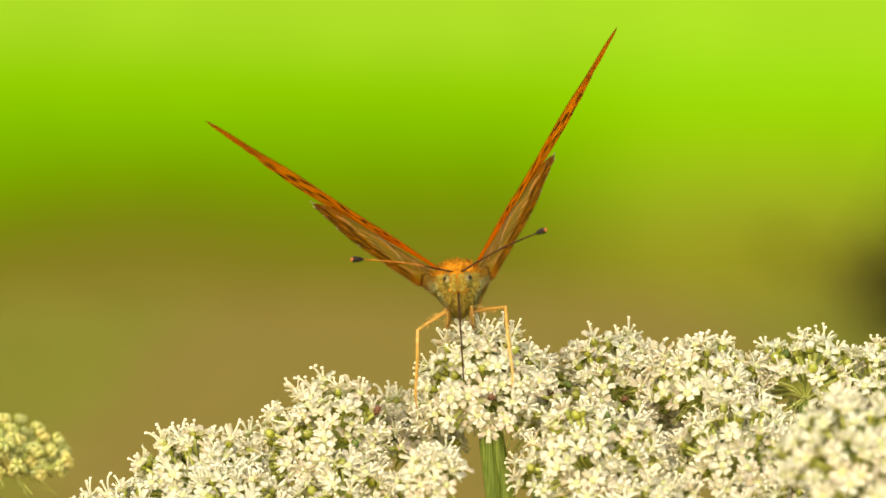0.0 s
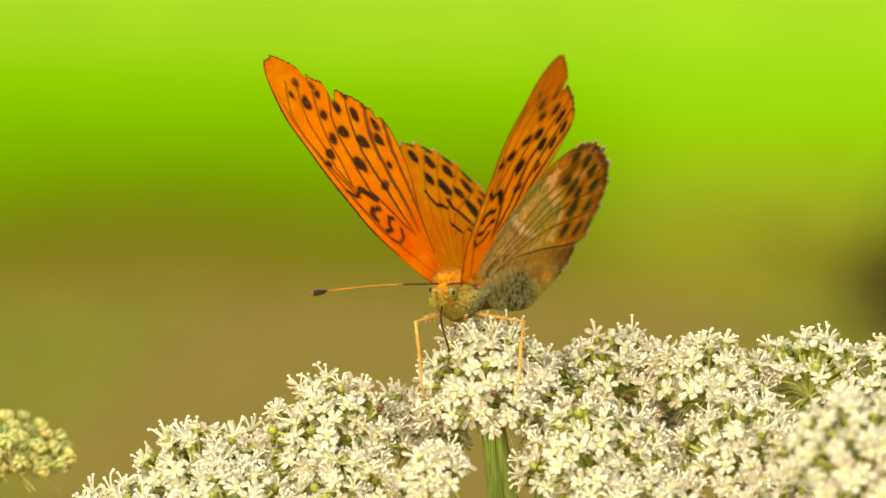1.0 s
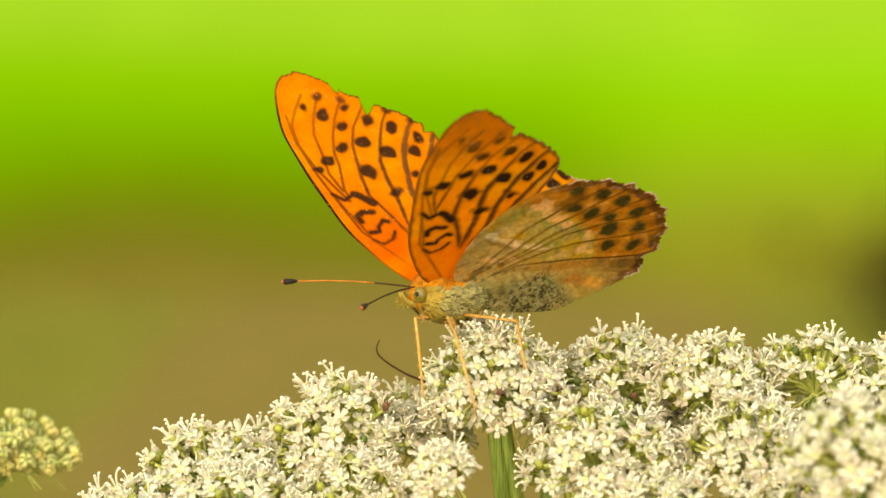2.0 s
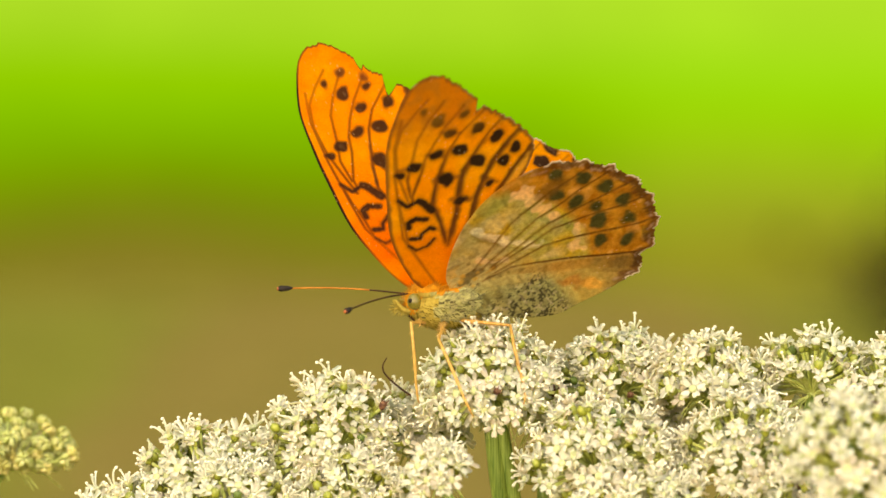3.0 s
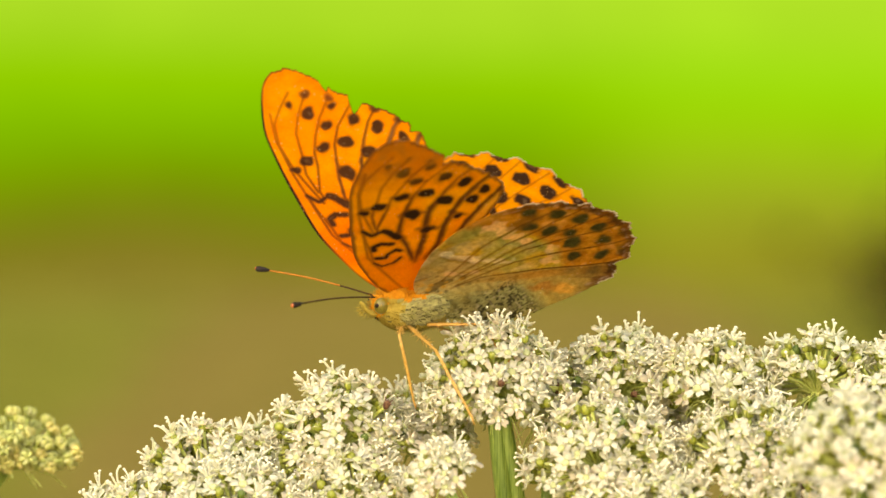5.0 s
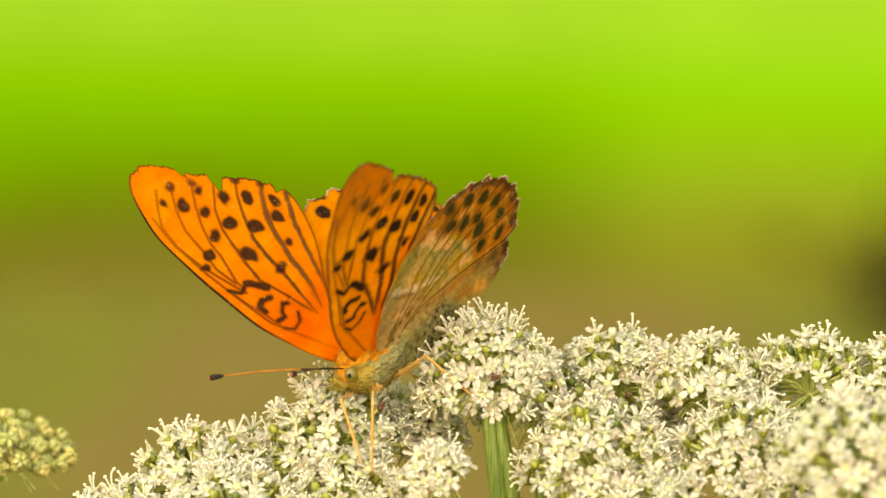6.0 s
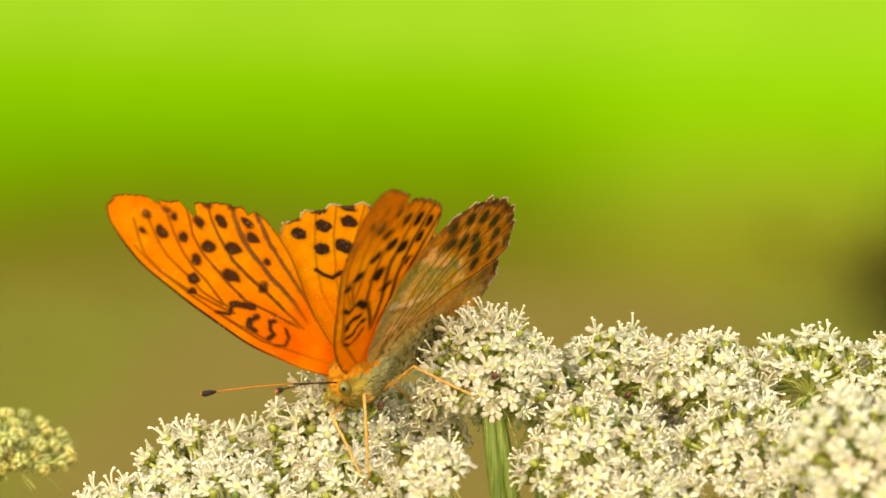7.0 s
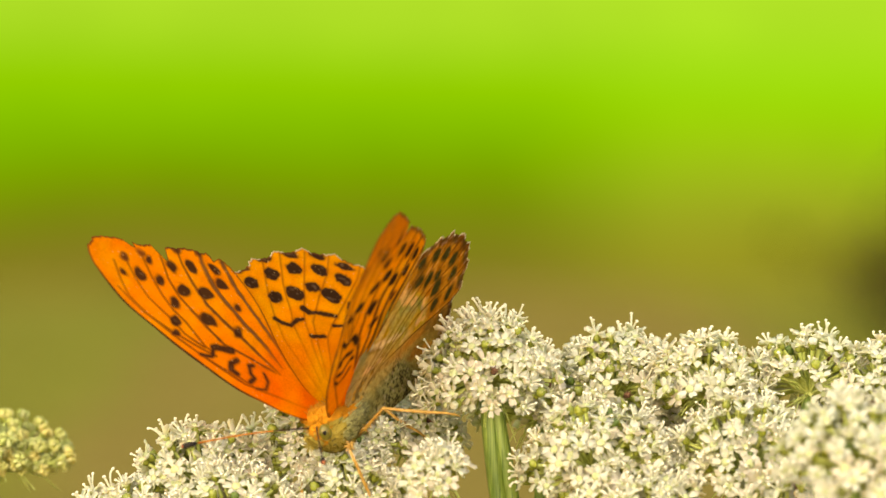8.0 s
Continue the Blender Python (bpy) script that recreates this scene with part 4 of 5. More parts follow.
def wing(name, outline, facing, side, upper, under, nicks, scallop, label, parent):
    """A thin closed wing with both faces pigmented; side +1 is the left. facing: its angle ahead of straight out."""
    count, rings = 640, 84
    rim = spline(outline, count)
    centre = rim.mean(axis=0)
    shade = np.random.RandomState(3 if side > 0 else 8)
    out = rim - centre
    far = np.linalg.norm(out, axis=1)
    for cx, cy, r, depth in nicks:
        far = far - depth * np.clip(1 - np.hypot(rim[:, 0] - cx, rim[:, 1] - cy) / r, 0, 1) ** 0.6
    ang = np.arctan2(rim[:, 1] + 1.0, rim[:, 0] - 1)
    edge_zone = np.clip((rim[:, 0] - 15) / 4, 0, 1) * (1.0 if upper is hind_upper else np.clip((rim[:, 1] - 0.5) / 2, 0, 1))
    fray = np.convolve(np.tile(shade.randn(count), 3), (0.25, 0.5, 0.25), 'same')[count:2 * count]
    far = far + scallop * edge_zone * (np.abs(np.sin(ang * 18.5 + 0.92)) - 0.6) * (-1.0)
    far = far + edge_zone * 0.16 * fray
    rim = centre + out / np.linalg.norm(out, axis=1)[:, None] * far[:, None]
    s = np.linspace(0, 1, rings) ** 0.85
    pts = np.concatenate([centre + k * (rim - centre) for k in s[1:]])
    pts = np.concatenate([[centre], pts])
    x, y = pts[:, 0], pts[:, 1]
    edge = np.concatenate([[9.0], np.concatenate([(1 - k) * far for k in s[1:]])])
    a = radians(facing)
    px, py = (x, y) if upper is fore_upper else (x - 0.7, y + 1.6)
    fx, fy = px * math.sin(a) - py * math.cos(a), (px * math.cos(a) + py * math.sin(a)) * side
    veins = np.min([stroke(x, y, v, 0.2) for v in (FORE_VEINS if upper is fore_upper else HIND_VEINS)], axis=0)
    fold = np.zeros_like(x)
    if upper is hind_upper:
        # the inner margin bends down round the abdomen
        c, q = math.cos(radians(17)), math.sin(radians(17))
        ahead, lateral = fx * c - side * fy * q, fx * q + side * fy * c
        over = np.clip(1.6 - lateral, 0, 9)
        fold = -0.42 * over * over / (over + 1.0)
        lateral = lateral + 0.28 * over
        fx, fy = ahead * c + lateral * q, side * (lateral * c - ahead * q)
    lift = fold + 0.10 * soft(veins, 0.5) + 0.12 * wave(x, y, 0.5, 1.5)
    thick = 0.05 * np.clip(edge / 0.6, 0.15, 1)
    n = len(pts)
    verts = np.concatenate([np.stack([fx, fy, lift + thick], 1), np.stack([fx, fy, lift - thick], 1)]) * MM
    faces, slots = [], []
    flip = side < 0

    def add(f, slot):
        faces.append(f[::-1] if flip else f)
        slots.append(slot)

    def at(r, k):
        return 0 if r == 0 else 1 + (r - 1) * count + k % count

    for r in range(rings - 1):
        for k in range(count):
            q = (0, at(1, k), at(1, k + 1)) if r == 0 else (at(r, k), at(r + 1, k), at(r + 1, k + 1), at(r, k + 1))
            add(q[::-1], 0)
            add(tuple(n + i for i in q), 1)
    for k in range(count):
        i, j = at(rings - 1, k), at(rings - 1, k + 1)
        add((i, j, n + j, n + i), 1)
    me = bpy.data.meshes.new(name)
    me.from_pydata(verts.tolist(), [], faces)
    me.materials.append(UPPER)
    me.materials.append(UNDER)
    me.polygons.foreach_set("material_index", slots)
    me.polygons.foreach_set("use_smooth", [True] * len(faces))
    worn = np.clip(9 * wave(x, y, 5.3, side * 2.0) * wave(x, y, 3.9, 1.9) - 3.9, 0, 0.5) * np.clip((x - 6) / 6, 0, 1)
    col = np.concatenate([lay(upper(x, y, edge), worn, (0.98, 0.56, 0.18)), lay(under(x, y, edge), 0.6 * worn, (0.95, 0.80, 0.50))])
    rgba = np.ones((2 * n, 4))
    col[:n, 1] *= 1 - 0.03 * np.clip(1 - 3 * col[:n, 2] / col[:n, 0], 0, 1)
    rgba[:, :3] = np.clip(col, 0.003, 1)
    attr = me.color_attributes.new("pigment", "FLOAT_COLOR", "POINT")
    attr.data.foreach_set("color", rgba.astype(np.float32).ravel())
    me.update()
    ob = new(name, me)
    ob.parent = parent
    return tagged(ob, label)


def hairs(bm, rng, centre, size, count, length, back, slot=0, keep=None):
    """Fine tapering hairs over an ellipsoid, combed along back."""
    for _ in range(count):
        d = Vector((rng.gauss(0, 1), rng.gauss(0, 1), rng.gauss(0, 1))).normalized()
        if keep and not keep(d):
            continue
        p = Vector(centre) + Vector((d.x * size[0], d.y * size[1], d.z * size[2]))
        e = (d + Vector(back) + Vector((rng.uniform(-0.3, 0.3), rng.uniform(-0.3, 0.3), rng.uniform(-0.3, 0.3)))).normalized() * length * rng.uniform(0.5, 1.2)
        side = d.cross(e).normalized() * 0.055 * MM
        v = [bm.verts.new(p - side - 0.1 * e), bm.verts.new(p + side - 0.1 * e), bm.verts.new(p + e + d * 0.0001), bm.verts.new(p + d * 0.09 * MM)]
        for f in ((v[0], v[1], v[2]), (v[0], v[2], v[3]), (v[1], v[3], v[2])):
            bm.faces.new(f).material_index = slot


def mottle(bm):
    """Cream fur with grey-green patches on the flanks; orange on the front of the back."""
    for f in bm.faces:
        c = f.calc_center_median() / MM
        patch = noise.noise(c * 0.8) + 0.5 * noise.noise(c * 2.3) + 0.3 * noise.noise(c * 5.0)
        fine = noise.noise(c * 3.1 + Vector((7, 3, 1)))
        front = c.z > 0.9 + 0.8 * patch and c.x > 1.2 + 1.5 * patch
        flank = (patch > 0.10 or fine > 0.30) and abs(c.y) > 1.1 and c.x < 3.4 and c.z > -3.4
        dark = fine > 0.42 and patch > -0.1 and abs(c.y) > 1.0 and -2.6 < c.z < 0.8
        f.material_index = 4 if dark else 0 if front else 2 if flank else 3 if c.x > 4.2 + 2.0 * patch or (abs(c.y) < 1.4 and c.z < -1.5) else 1


def leg(bm, points, thick):
    line = arc([Vector(p) * MM for p in points], 5)
    n = len(line)
    tube(bm, line, [thick * MM * (1.0 - 0.6 * i / n) for i in range(n)], 6)


def build_butterfly():
    fly = new("butterfly")
    tagged(fly, "orange butterfly with black-spotted worn wings feeding on white flowers", "butterfly")
    rng = random.Random(21)
    bm = bmesh.new()
    blob(bm, (1.9 * MM, 0, -0.9 * MM), (5.2 * MM, 2.7 * MM, 2.95 * MM), 34, 44, 0)
    blob(bm, (4.6 * MM, 0, 1.0 * MM), (1.9 * MM, 2.1 * MM, 1.7 * MM), 10, 14, 0)
    hairs(bm, rng, (1.9 * MM, 0, -0.9 * MM), (5.2 * MM, 2.7 * MM, 2.95 * MM), 900, 1.1 * MM, (-0.5, 0, 0.25), 0, lambda d: d.z > 0.10)
    hairs(bm, rng, (1.9 * MM, 0, -0.9 * MM), (5.2 * MM, 2.7 * MM, 2.95 * MM), 1900, 0.5 * MM, (-3.2, 0, -1.2), 1, lambda d: d.z < 0.15)
    hairs(bm, rng, (4.6 * MM, 0, 1.0 * MM), (1.9 * MM, 2.1 * MM, 1.7 * MM), 700, 0.6 * MM, (-0.4, 0, 0.6), 0, lambda d: d.z > 0.0)
    for v in bm.verts:
        # broad at the wing roots, narrow between the legs
        v.co.y *= min(1.35, max(0.45, 1.0 + 0.17 * (v.co.z / MM + 0.9)))
    mottle(bm)
    part("thorax", bm, [FUR_ORANGE, FUR_CREAM, FUR_GREY, FUR_GOLD, FUR_DARK], fly, "furry thorax, orange above and cream below")
    bm = bmesh.new()
    line = [Vector((x, 0, z)) * MM for x, z in ((-1.5, 0.4), (-4, 1.1), (-7, 1.5), (-10, 1.5), (-13, 1.2), (-14.5, 1.0), (-15.4, 0.9))]
    tube(bm, line, [r * MM for r in (1.8, 1.45, 1.25, 1.1, 0.9, 0.6, 0.25)], 14)
    for f in bm.faces:
        f.material_index = 0 if f.calc_center_median().z > 0.2 * MM else 1
    hairs(bm, rng, (-8 * MM, 0, 1.3 * MM), (6.3 * MM, 1.15 * MM, 1.15 * MM), 400, 0.6 * MM, (-1.2, 0, 0), 1)
    part("abdomen", bm, [FUR_GREY, FUR_GREY], fly, "slender grey-green furry abdomen")
    bm = bmesh.new()
    blob(bm, (6.9 * MM, 0, 0.2 * MM), (1.5 * MM, 1.6 * MM, 1.7 * MM), 8, 12, 0)
    hairs(bm, rng, (6.9 * MM, 0, 0.2 * MM), (1.5 * MM, 1.6 * MM, 1.7 * MM), 520, 0.7 * MM, (-0.3, 0, 0.5), 0, lambda d: d.z > -0.1)
    hairs(bm, rng, (6.9 * MM, 0, 0.2 * MM), (1.5 * MM, 1.6 * MM, 1.7 * MM), 420, 0.6 * MM, (-0.3, 0, -0.9), 1, lambda d: d.z < -0.1)
    head = part("head", bm, [FUR_ORANGE, FUR_GOLD], fly, "small furry orange and cream head")
    head.location = (-0.7 * MM, 0, -0.45 * MM)
    feelers = {}
    for side in (1, -1):
        bm = bmesh.new()
        blob(bm, (7.35 * MM, 1.15 * side * MM, 0.45 * MM), (0.98 * MM, 0.74 * MM, 1.06 * MM), 8, 12)
        blob(bm, (8.05 * MM, 1.56 * side * MM, 0.65 * MM), (0.26 * MM, 0.24 * MM, 0.30 * MM), 6, 8, 1)
        part("eye", bm, [EYE_GREEN, BLACK], head, "glossy olive green compound eye with dark spot")
        bm = bmesh.new()
        leg(bm, ((7.9, 0.45 * side, -0.7), (8.9, 0.5 * side, -0.2), (9.6, 0.4 * side, 0.9)), 0.42)
        hairs(bm, rng, (8.9 * MM, 0.5 * side * MM, -0.1 * MM), (0.9 * MM, 0.3 * MM, 0.8 * MM), 90, 0.6 * MM, (0.6, 0, -0.2))
        part("palp", bm, FUR_GOLD, head)
        bm = bmesh.new()
        line = [Vector((15.5 * k / 14, 0, 0.35 * math.sin(math.pi * k / 14))) * MM for k in range(15)]
        tube(bm, line, [0.105 * MM] * 15, 6, 0)
        tube(bm, [Vector((x, 0, z)) * MM for x, z in ((13.9, 0.14), (14.5, 0.08), (15.4, 0.0), (15.7, -0.02))], [0.10 * MM, 0.32 * MM, 0.40 * MM, 0.28 * MM], 8, 1)
        blob(bm, (15.75 * MM, 0, -0.02 * MM), (0.17 * MM, 0.24 * MM, 0.24 * MM), 5, 8, 2)
        for f in bm.faces:
            if f.material_index == 0 and f.calc_center_median().x < (4.5 if side < 0 else 14.0) * MM:
                f.material_index = 3
        feelers[side] = part("antenna", bm, [FEELER, BLACK, RUST, BROWN], head, "thin red-brown antenna with black club")
    bm = bmesh.new()
    tube(bm, arc([Vector(p) * MM for p in ((0, 0, 0), (0.4, 0, -2.0), (-1.1, 0, -5.8), (-2.3, 0, -10.3))], 5), [0.15 * MM - 0.003 * MM * k for k in range(16)], 6)
    trunk = part("proboscis", bm, BROWN, head, "thin dark brown drinking tube")
    bm = bmesh.new()
    tube(bm, arc([Vector(p) * MM for p in ((0, 0, 0), (-3.0, 0, 1.7), (-5.4, 0, 3.7), (-5.9, 0, 4.9), (-5.4, 0, 6.0))], 5), [0.16 * MM - 0.004 * MM * k for k in range(21)], 6)
    curl = part("proboscis_tip", bm, BROWN, fly, "curled dark tip of the drinking tube")
    legs = {}
    for name in ("mid_left", "mid_right", "hind_left", "hind_right"):
        bm = bmesh.new()
        tube(bm, [Vector((x, 0, 0)) * MM for x in (-0.3, 1.5, 4.0, 6.2, 6.6)], [r * MM for r in (0.24, 0.25, 0.20, 0.16, 0.14)], 7)
        hairs(bm, rng, (3 * MM, 0, 0), (3 * MM, 0.35 * MM, 0.35 * MM), 60, 0.5 * MM, (0.6, 0, 0))
        upper_leg = part("femur", bm, AMBER, fly, "amber yellow upper leg")
        bm = bmesh.new()
        tube(bm, [Vector(p) * MM for p in ((-0.1, 0, 0), (3.0, 0, 0.1), (6.0, 0, 0.05), (6.2, 0, 0), (8.0, 0, -0.1), (9.6, 0, 0.05), (10.4, 0, 0.45))], [r * MM for r in (0.18, 0.2, 0.22, 0.17, 0.15, 0.13, 0.08)], 7)
        for k in range(12):
            x = 1.0 + 0.75 * k
            tube(bm, [Vector((x, 0, 0.0)) * MM, Vector((x + 0.45, 0.35 * (-1) ** k, -0.35)) * MM], [0.05 * MM, 0.015 * MM], 3)
        legs[name] = (upper_leg, part("tibia", bm, AMBER, upper_leg, "thin spiny amber lower leg"))
    wings = {}
    for side, s in ((1, "L"), (-1, "R")):
        nicks = [(31.4, 6.2, 0.7, 1.2), (29.8, 6.9, 1.6, 0.4), (27.2, 8.3, 1.0, 2.3), (19.4, 12.0, 0.6, 0.8)] if side < 0 else [(28.6, 7.4, 0.6, 1.5), (34.0, 4.9, 0.5, 0.4)]
        wings["F" + s] = wing("forewing", FORE, 45, side, fore_upper, fore_under, nicks, 0.18, "orange forewing with black spots and a frayed outer edge", fly)
        wings["H" + s] = wing("hindwing", HIND, -35, side, hind_upper, hind_under, [(22.0, 10.9, 1.2, 0.8)], 0.66, "scalloped hindwing, spotted orange above, olive and silver below", fly)
    return fly, wings, feelers, trunk, curl, legs


fly, wings, feelers, trunk, curl, legs = build_butterfly()


def motions():
    # the body
    walk(fly, [
        (0.0, pose(0.00281, -0.00120, 0.89573, 3.6, -12.6, -91.6)),
        (0.3, pose(0.00437, -0.00123, 0.89592, 4.5, -12.8, -95.1)),
        (0.5, pose(0.00426, -0.00119, 0.89600, 3.3, -14.9, -97.2)),
        (0.6, pose(0.00508, -0.00121, 0.89620, 4.1, -14.9, -98.4)),
        (0.7, pose(0.00486, -0.00132, 0.89604, 3.5, -15.3, -98.0)),
        (0.8, pose(0.00332, -0.00130, 0.89600, 6.7, -14.5, -96.4)),
        (0.9, pose(0.00294, -0.00130, 0.89594, 0.9, -2.3, -103.1)),
        (1.0, pose(0.00366, -0.00134, 0.89545, -3.7, 0.5, -117.3)),
        (1.2, pose(0.00289, -0.00141, 0.89565, -1.1, 5.3, -139.9)),
        (1.4, pose(0.00256, -0.00128, 0.89584, -3.5, 5.2, -152.4)),
        (1.5, pose(0.00279, -0.00124, 0.89541, -3.7, 0.6, -154.0)),
        (1.7, pose(0.00236, -0.00128, 0.89532, 0.4, 2.6, -153.2)),
        (2.8, pose(0.00264, -0.00127, 0.89419, 2.9, 3.6, -157.5)),
        (3.0, pose(0.00242, -0.00126, 0.89422, 3.8, 4.6, -160.1)),
        (3.2, pose(0.00170, -0.00138, 0.89453, -3.0, 10.6, -170.1)),
        (3.5, pose(0.00158, -0.00131, 0.89424, 1.2, 8.4, -179.5)),
        (3.6, pose(0.00100, -0.00135, 0.89414, -10.6, 8.3, 175.4)),
        (3.7, pose(0.00090, -0.00159, 0.89414, -8.6, 8.3, 171.6)),
        (4.0, pose(0.00099, -0.00149, 0.89448, -5.8, 6.2, 167.7)),
        (4.2, pose(0.00084, -0.00142, 0.89444, -8.9, 7.2, 168.3)),
        (4.5, pose(0.00055, -0.00144, 0.89440, -8.9, 8.2, 167.0)),
        (4.7, pose(-0.00000, -0.00131, 0.89491, -8.9, -1.1, 179.2)),
        (5.8, pose(-0.00743, -0.00366, 0.88789, 4.8, 25.1, -141.4)),
        (6.0, pose(-0.00707, -0.00393, 0.88750, 4.3, 20.7, -137.3)),
        (6.2, pose(-0.00693, -0.00427, 0.88834, 7.4, 22.7, -127.5)),
        (6.5, pose(-0.00688, -0.00454, 0.88768, 10.3, 20.2, -126.0)),
        (6.8, pose(-0.00767, -0.00482, 0.88607, 9.1, 22.9, -128.5)),
        (7.0, pose(-0.00847, -0.00499, 0.88595, 6.4, 21.5, -130.7)),
        (7.2, pose(-0.01031, -0.00556, 0.88518, 7.0, 24.5, -127.6)),
        (7.5, pose(-0.00978, -0.00614, 0.88475, 9.5, 22.3, -129.2)),
        (7.6, pose(-0.00946, -0.00671, 0.88359, 5.3, 25.5, -126.1)),
        (7.7, pose(-0.00923, -0.00718, 0.88275, 4.9, 22.7, -120.6)),
        (7.8, pose(-0.01144, -0.00745, 0.88178, 11.4, 20.8, -118.1)),
        (7.9, pose(-0.01131, -0.00749, 0.88093, 12.9, 21.2, -117.5)),
        (8.0, pose(-0.01158, -0.00745, 0.88055, 10.2, 19.4, -121.7)),
    ])
    walk(wings['FR'], [(t, pose(-0.00130, -0.00195, 0.00197, -beat) @ pose(0, 0, 0, 0, 0, -sweep) @ pose(0, 0, 0, 0, twist)) for t, beat, sweep, twist in (
        (0.0, 36.3, 19.0, 2.6), (0.3, 44.0, 19.1, 1.3), (0.5, 42.1, 13.7, 2.3), (0.6, 41.9, 17.2, 2.0), (0.7, 48.6, 19.0, -0.0), (0.8, 57.5, 14.1, 0.0),
        (0.9, 63.3, 15.7, -0.0), (1.0, 54.9, 16.2, 5.7), (1.2, 58.3, 17.3, 1.5), (1.4, 37.9, 17.6, 4.2), (1.5, 54.2, 18.4, 2.7), (1.7, 50.2, 19.1, 4.3),
        (2.8, 65.3, 23.1, 3.2), (3.0, 66.9, 21.5, 2.7), (3.2, 42.0, 20.6, 3.7), (3.5, 59.1, 20.0, 1.6), (3.6, 54.2, 18.9, 0.5), (3.7, 41.5, 20.4, 4.4),
        (4.0, 36.9, 21.1, 3.1), (4.2, 40.3, 23.5, 4.1), (4.5, 29.7, 22.5, 3.9), (4.7, 43.0, 21.3, 5.3), (5.8, 48.9, 22.6, 0.5), (6.0, 58.0, 19.6, 1.6),
        (6.2, 42.0, 20.7, 1.6), (6.5, 49.0, 19.8, 0.9), (6.8, 63.4, 19.9, 0.1), (7.0, 55.1, 18.7, -0.4), (7.2, 37.2, 18.8, 0.9), (7.5, 43.9, 19.2, 0.4),
        (7.6, 45.7, 16.2, 0.9), (7.7, 57.1, 19.8, 0.2), (7.8, 48.8, 19.6, -1.9), (7.9, 56.5, 20.4, -2.0), (8.0, 58.1, 18.0, -3.6))])
    walk(wings['FL'], [(t, pose(-0.00130, 0.00195, 0.00197, beat) @ pose(0, 0, 0, 0, 0, sweep) @ pose(0, 0, 0, 0, twist)) for t, beat, sweep, twist in (
        (0.0, 56.0, 20.2, 2.2), (0.3, 54.4, 19.3, 1.4), (0.5, 60.7, 16.3, 2.5), (0.6, 45.4, 20.7, 0.0), (0.7, 55.9, 17.7, 1.7), (0.8, 59.2, 21.2, -2.8),
        (0.9, 85.6, 11.7, -0.1), (1.0, 64.7, 15.7, 3.9), (1.2, 56.6, 18.8, 0.9), (1.4, 39.0, 19.2, 1.7), (1.5, 52.9, 20.2, 0.4), (1.7, 38.6, 19.8, 2.5),
        (2.8, 51.1, 22.7, 1.8), (3.0, 49.7, 22.6, 2.1), (3.2, 36.4, 21.7, 1.1), (3.5, 41.7, 22.2, 0.2), (3.6, 56.8, 22.2, 2.0), (3.7, 40.9, 17.6, 0.3),
        (4.0, 31.3, 20.4, 1.5), (4.2, 43.2, 20.8, -0.1), (4.5, 33.2, 20.4, 1.7), (4.7, 38.2, 19.1, 0.5), (5.8, 50.8, 22.2, -0.9), (6.0, 54.5, 20.0, 1.3),
        (6.2, 34.7, 20.1, 0.5), (6.5, 35.6, 20.5, 2.1), (6.8, 44.3, 20.4, -1.2), (7.0, 47.9, 19.1, -0.2), (7.2, 44.0, 17.9, -2.6), (7.5, 39.2, 19.4, -0.6),
        (7.6, 35.9, 18.0, 0.0), (7.7, 48.9, 18.2, -0.2), (7.8, 45.5, 17.6, -1.1), (7.9, 46.3, 19.1, -0.6), (8.0, 48.7, 21.6, 2.1))])
    walk(wings['HR'], [(t, pose(0.00047, -0.00186, 0.00124, -beat) @ pose(0, 0, 0, 0, 0, -sweep) @ pose(0, 0, 0, 0, twist)) for t, beat, sweep, twist in (
        (0.0, 36.7, 16.0, 0.4), (0.3, 43.5, 17.3, -0.4), (0.5, 43.1, 16.7, 0.9), (0.6, 41.6, 16.5, -0.2), (0.7, 49.3, 19.6, 0.6), (0.8, 57.5, 17.0, 0.0),
        (0.9, 63.3, 17.0, 0.0), (1.0, 51.1, 17.5, -2.9), (1.2, 58.3, 17.0, 0.0), (1.4, 37.9, 17.0, 0.0), (1.5, 54.2, 17.0, 0.0), (1.7, 50.2, 17.0, 0.0),
        (2.8, 65.3, 17.0, 0.0), (3.0, 66.9, 17.0, 0.0), (3.2, 37.8, 21.1, -2.8), (3.5, 55.3, 19.7, -1.8), (3.6, 48.9, 18.2, 0.2), (3.7, 36.7, 19.8, -1.3),
        (4.0, 32.7, 20.8, -3.2), (4.2, 36.0, 22.2, -0.3), (4.5, 26.2, 22.5, -3.2), (4.7, 38.9, 22.0, 2.2), (5.8, 48.9, 17.0, 0.0), (6.0, 55.8, 15.6, -0.8),
        (6.2, 38.4, 20.7, 2.5), (6.5, 45.3, 18.0, 3.0), (6.8, 60.4, 16.3, 2.3), (7.0, 51.4, 17.2, 1.8), (7.2, 33.3, 19.7, 0.5), (7.5, 41.0, 18.2, 0.6),
        (7.6, 39.7, 17.5, 6.3), (7.7, 53.3, 16.2, 6.7), (7.8, 46.0, 16.3, 1.2), (7.9, 53.4, 15.6, 2.4), (8.0, 54.8, 12.8, 1.5))])
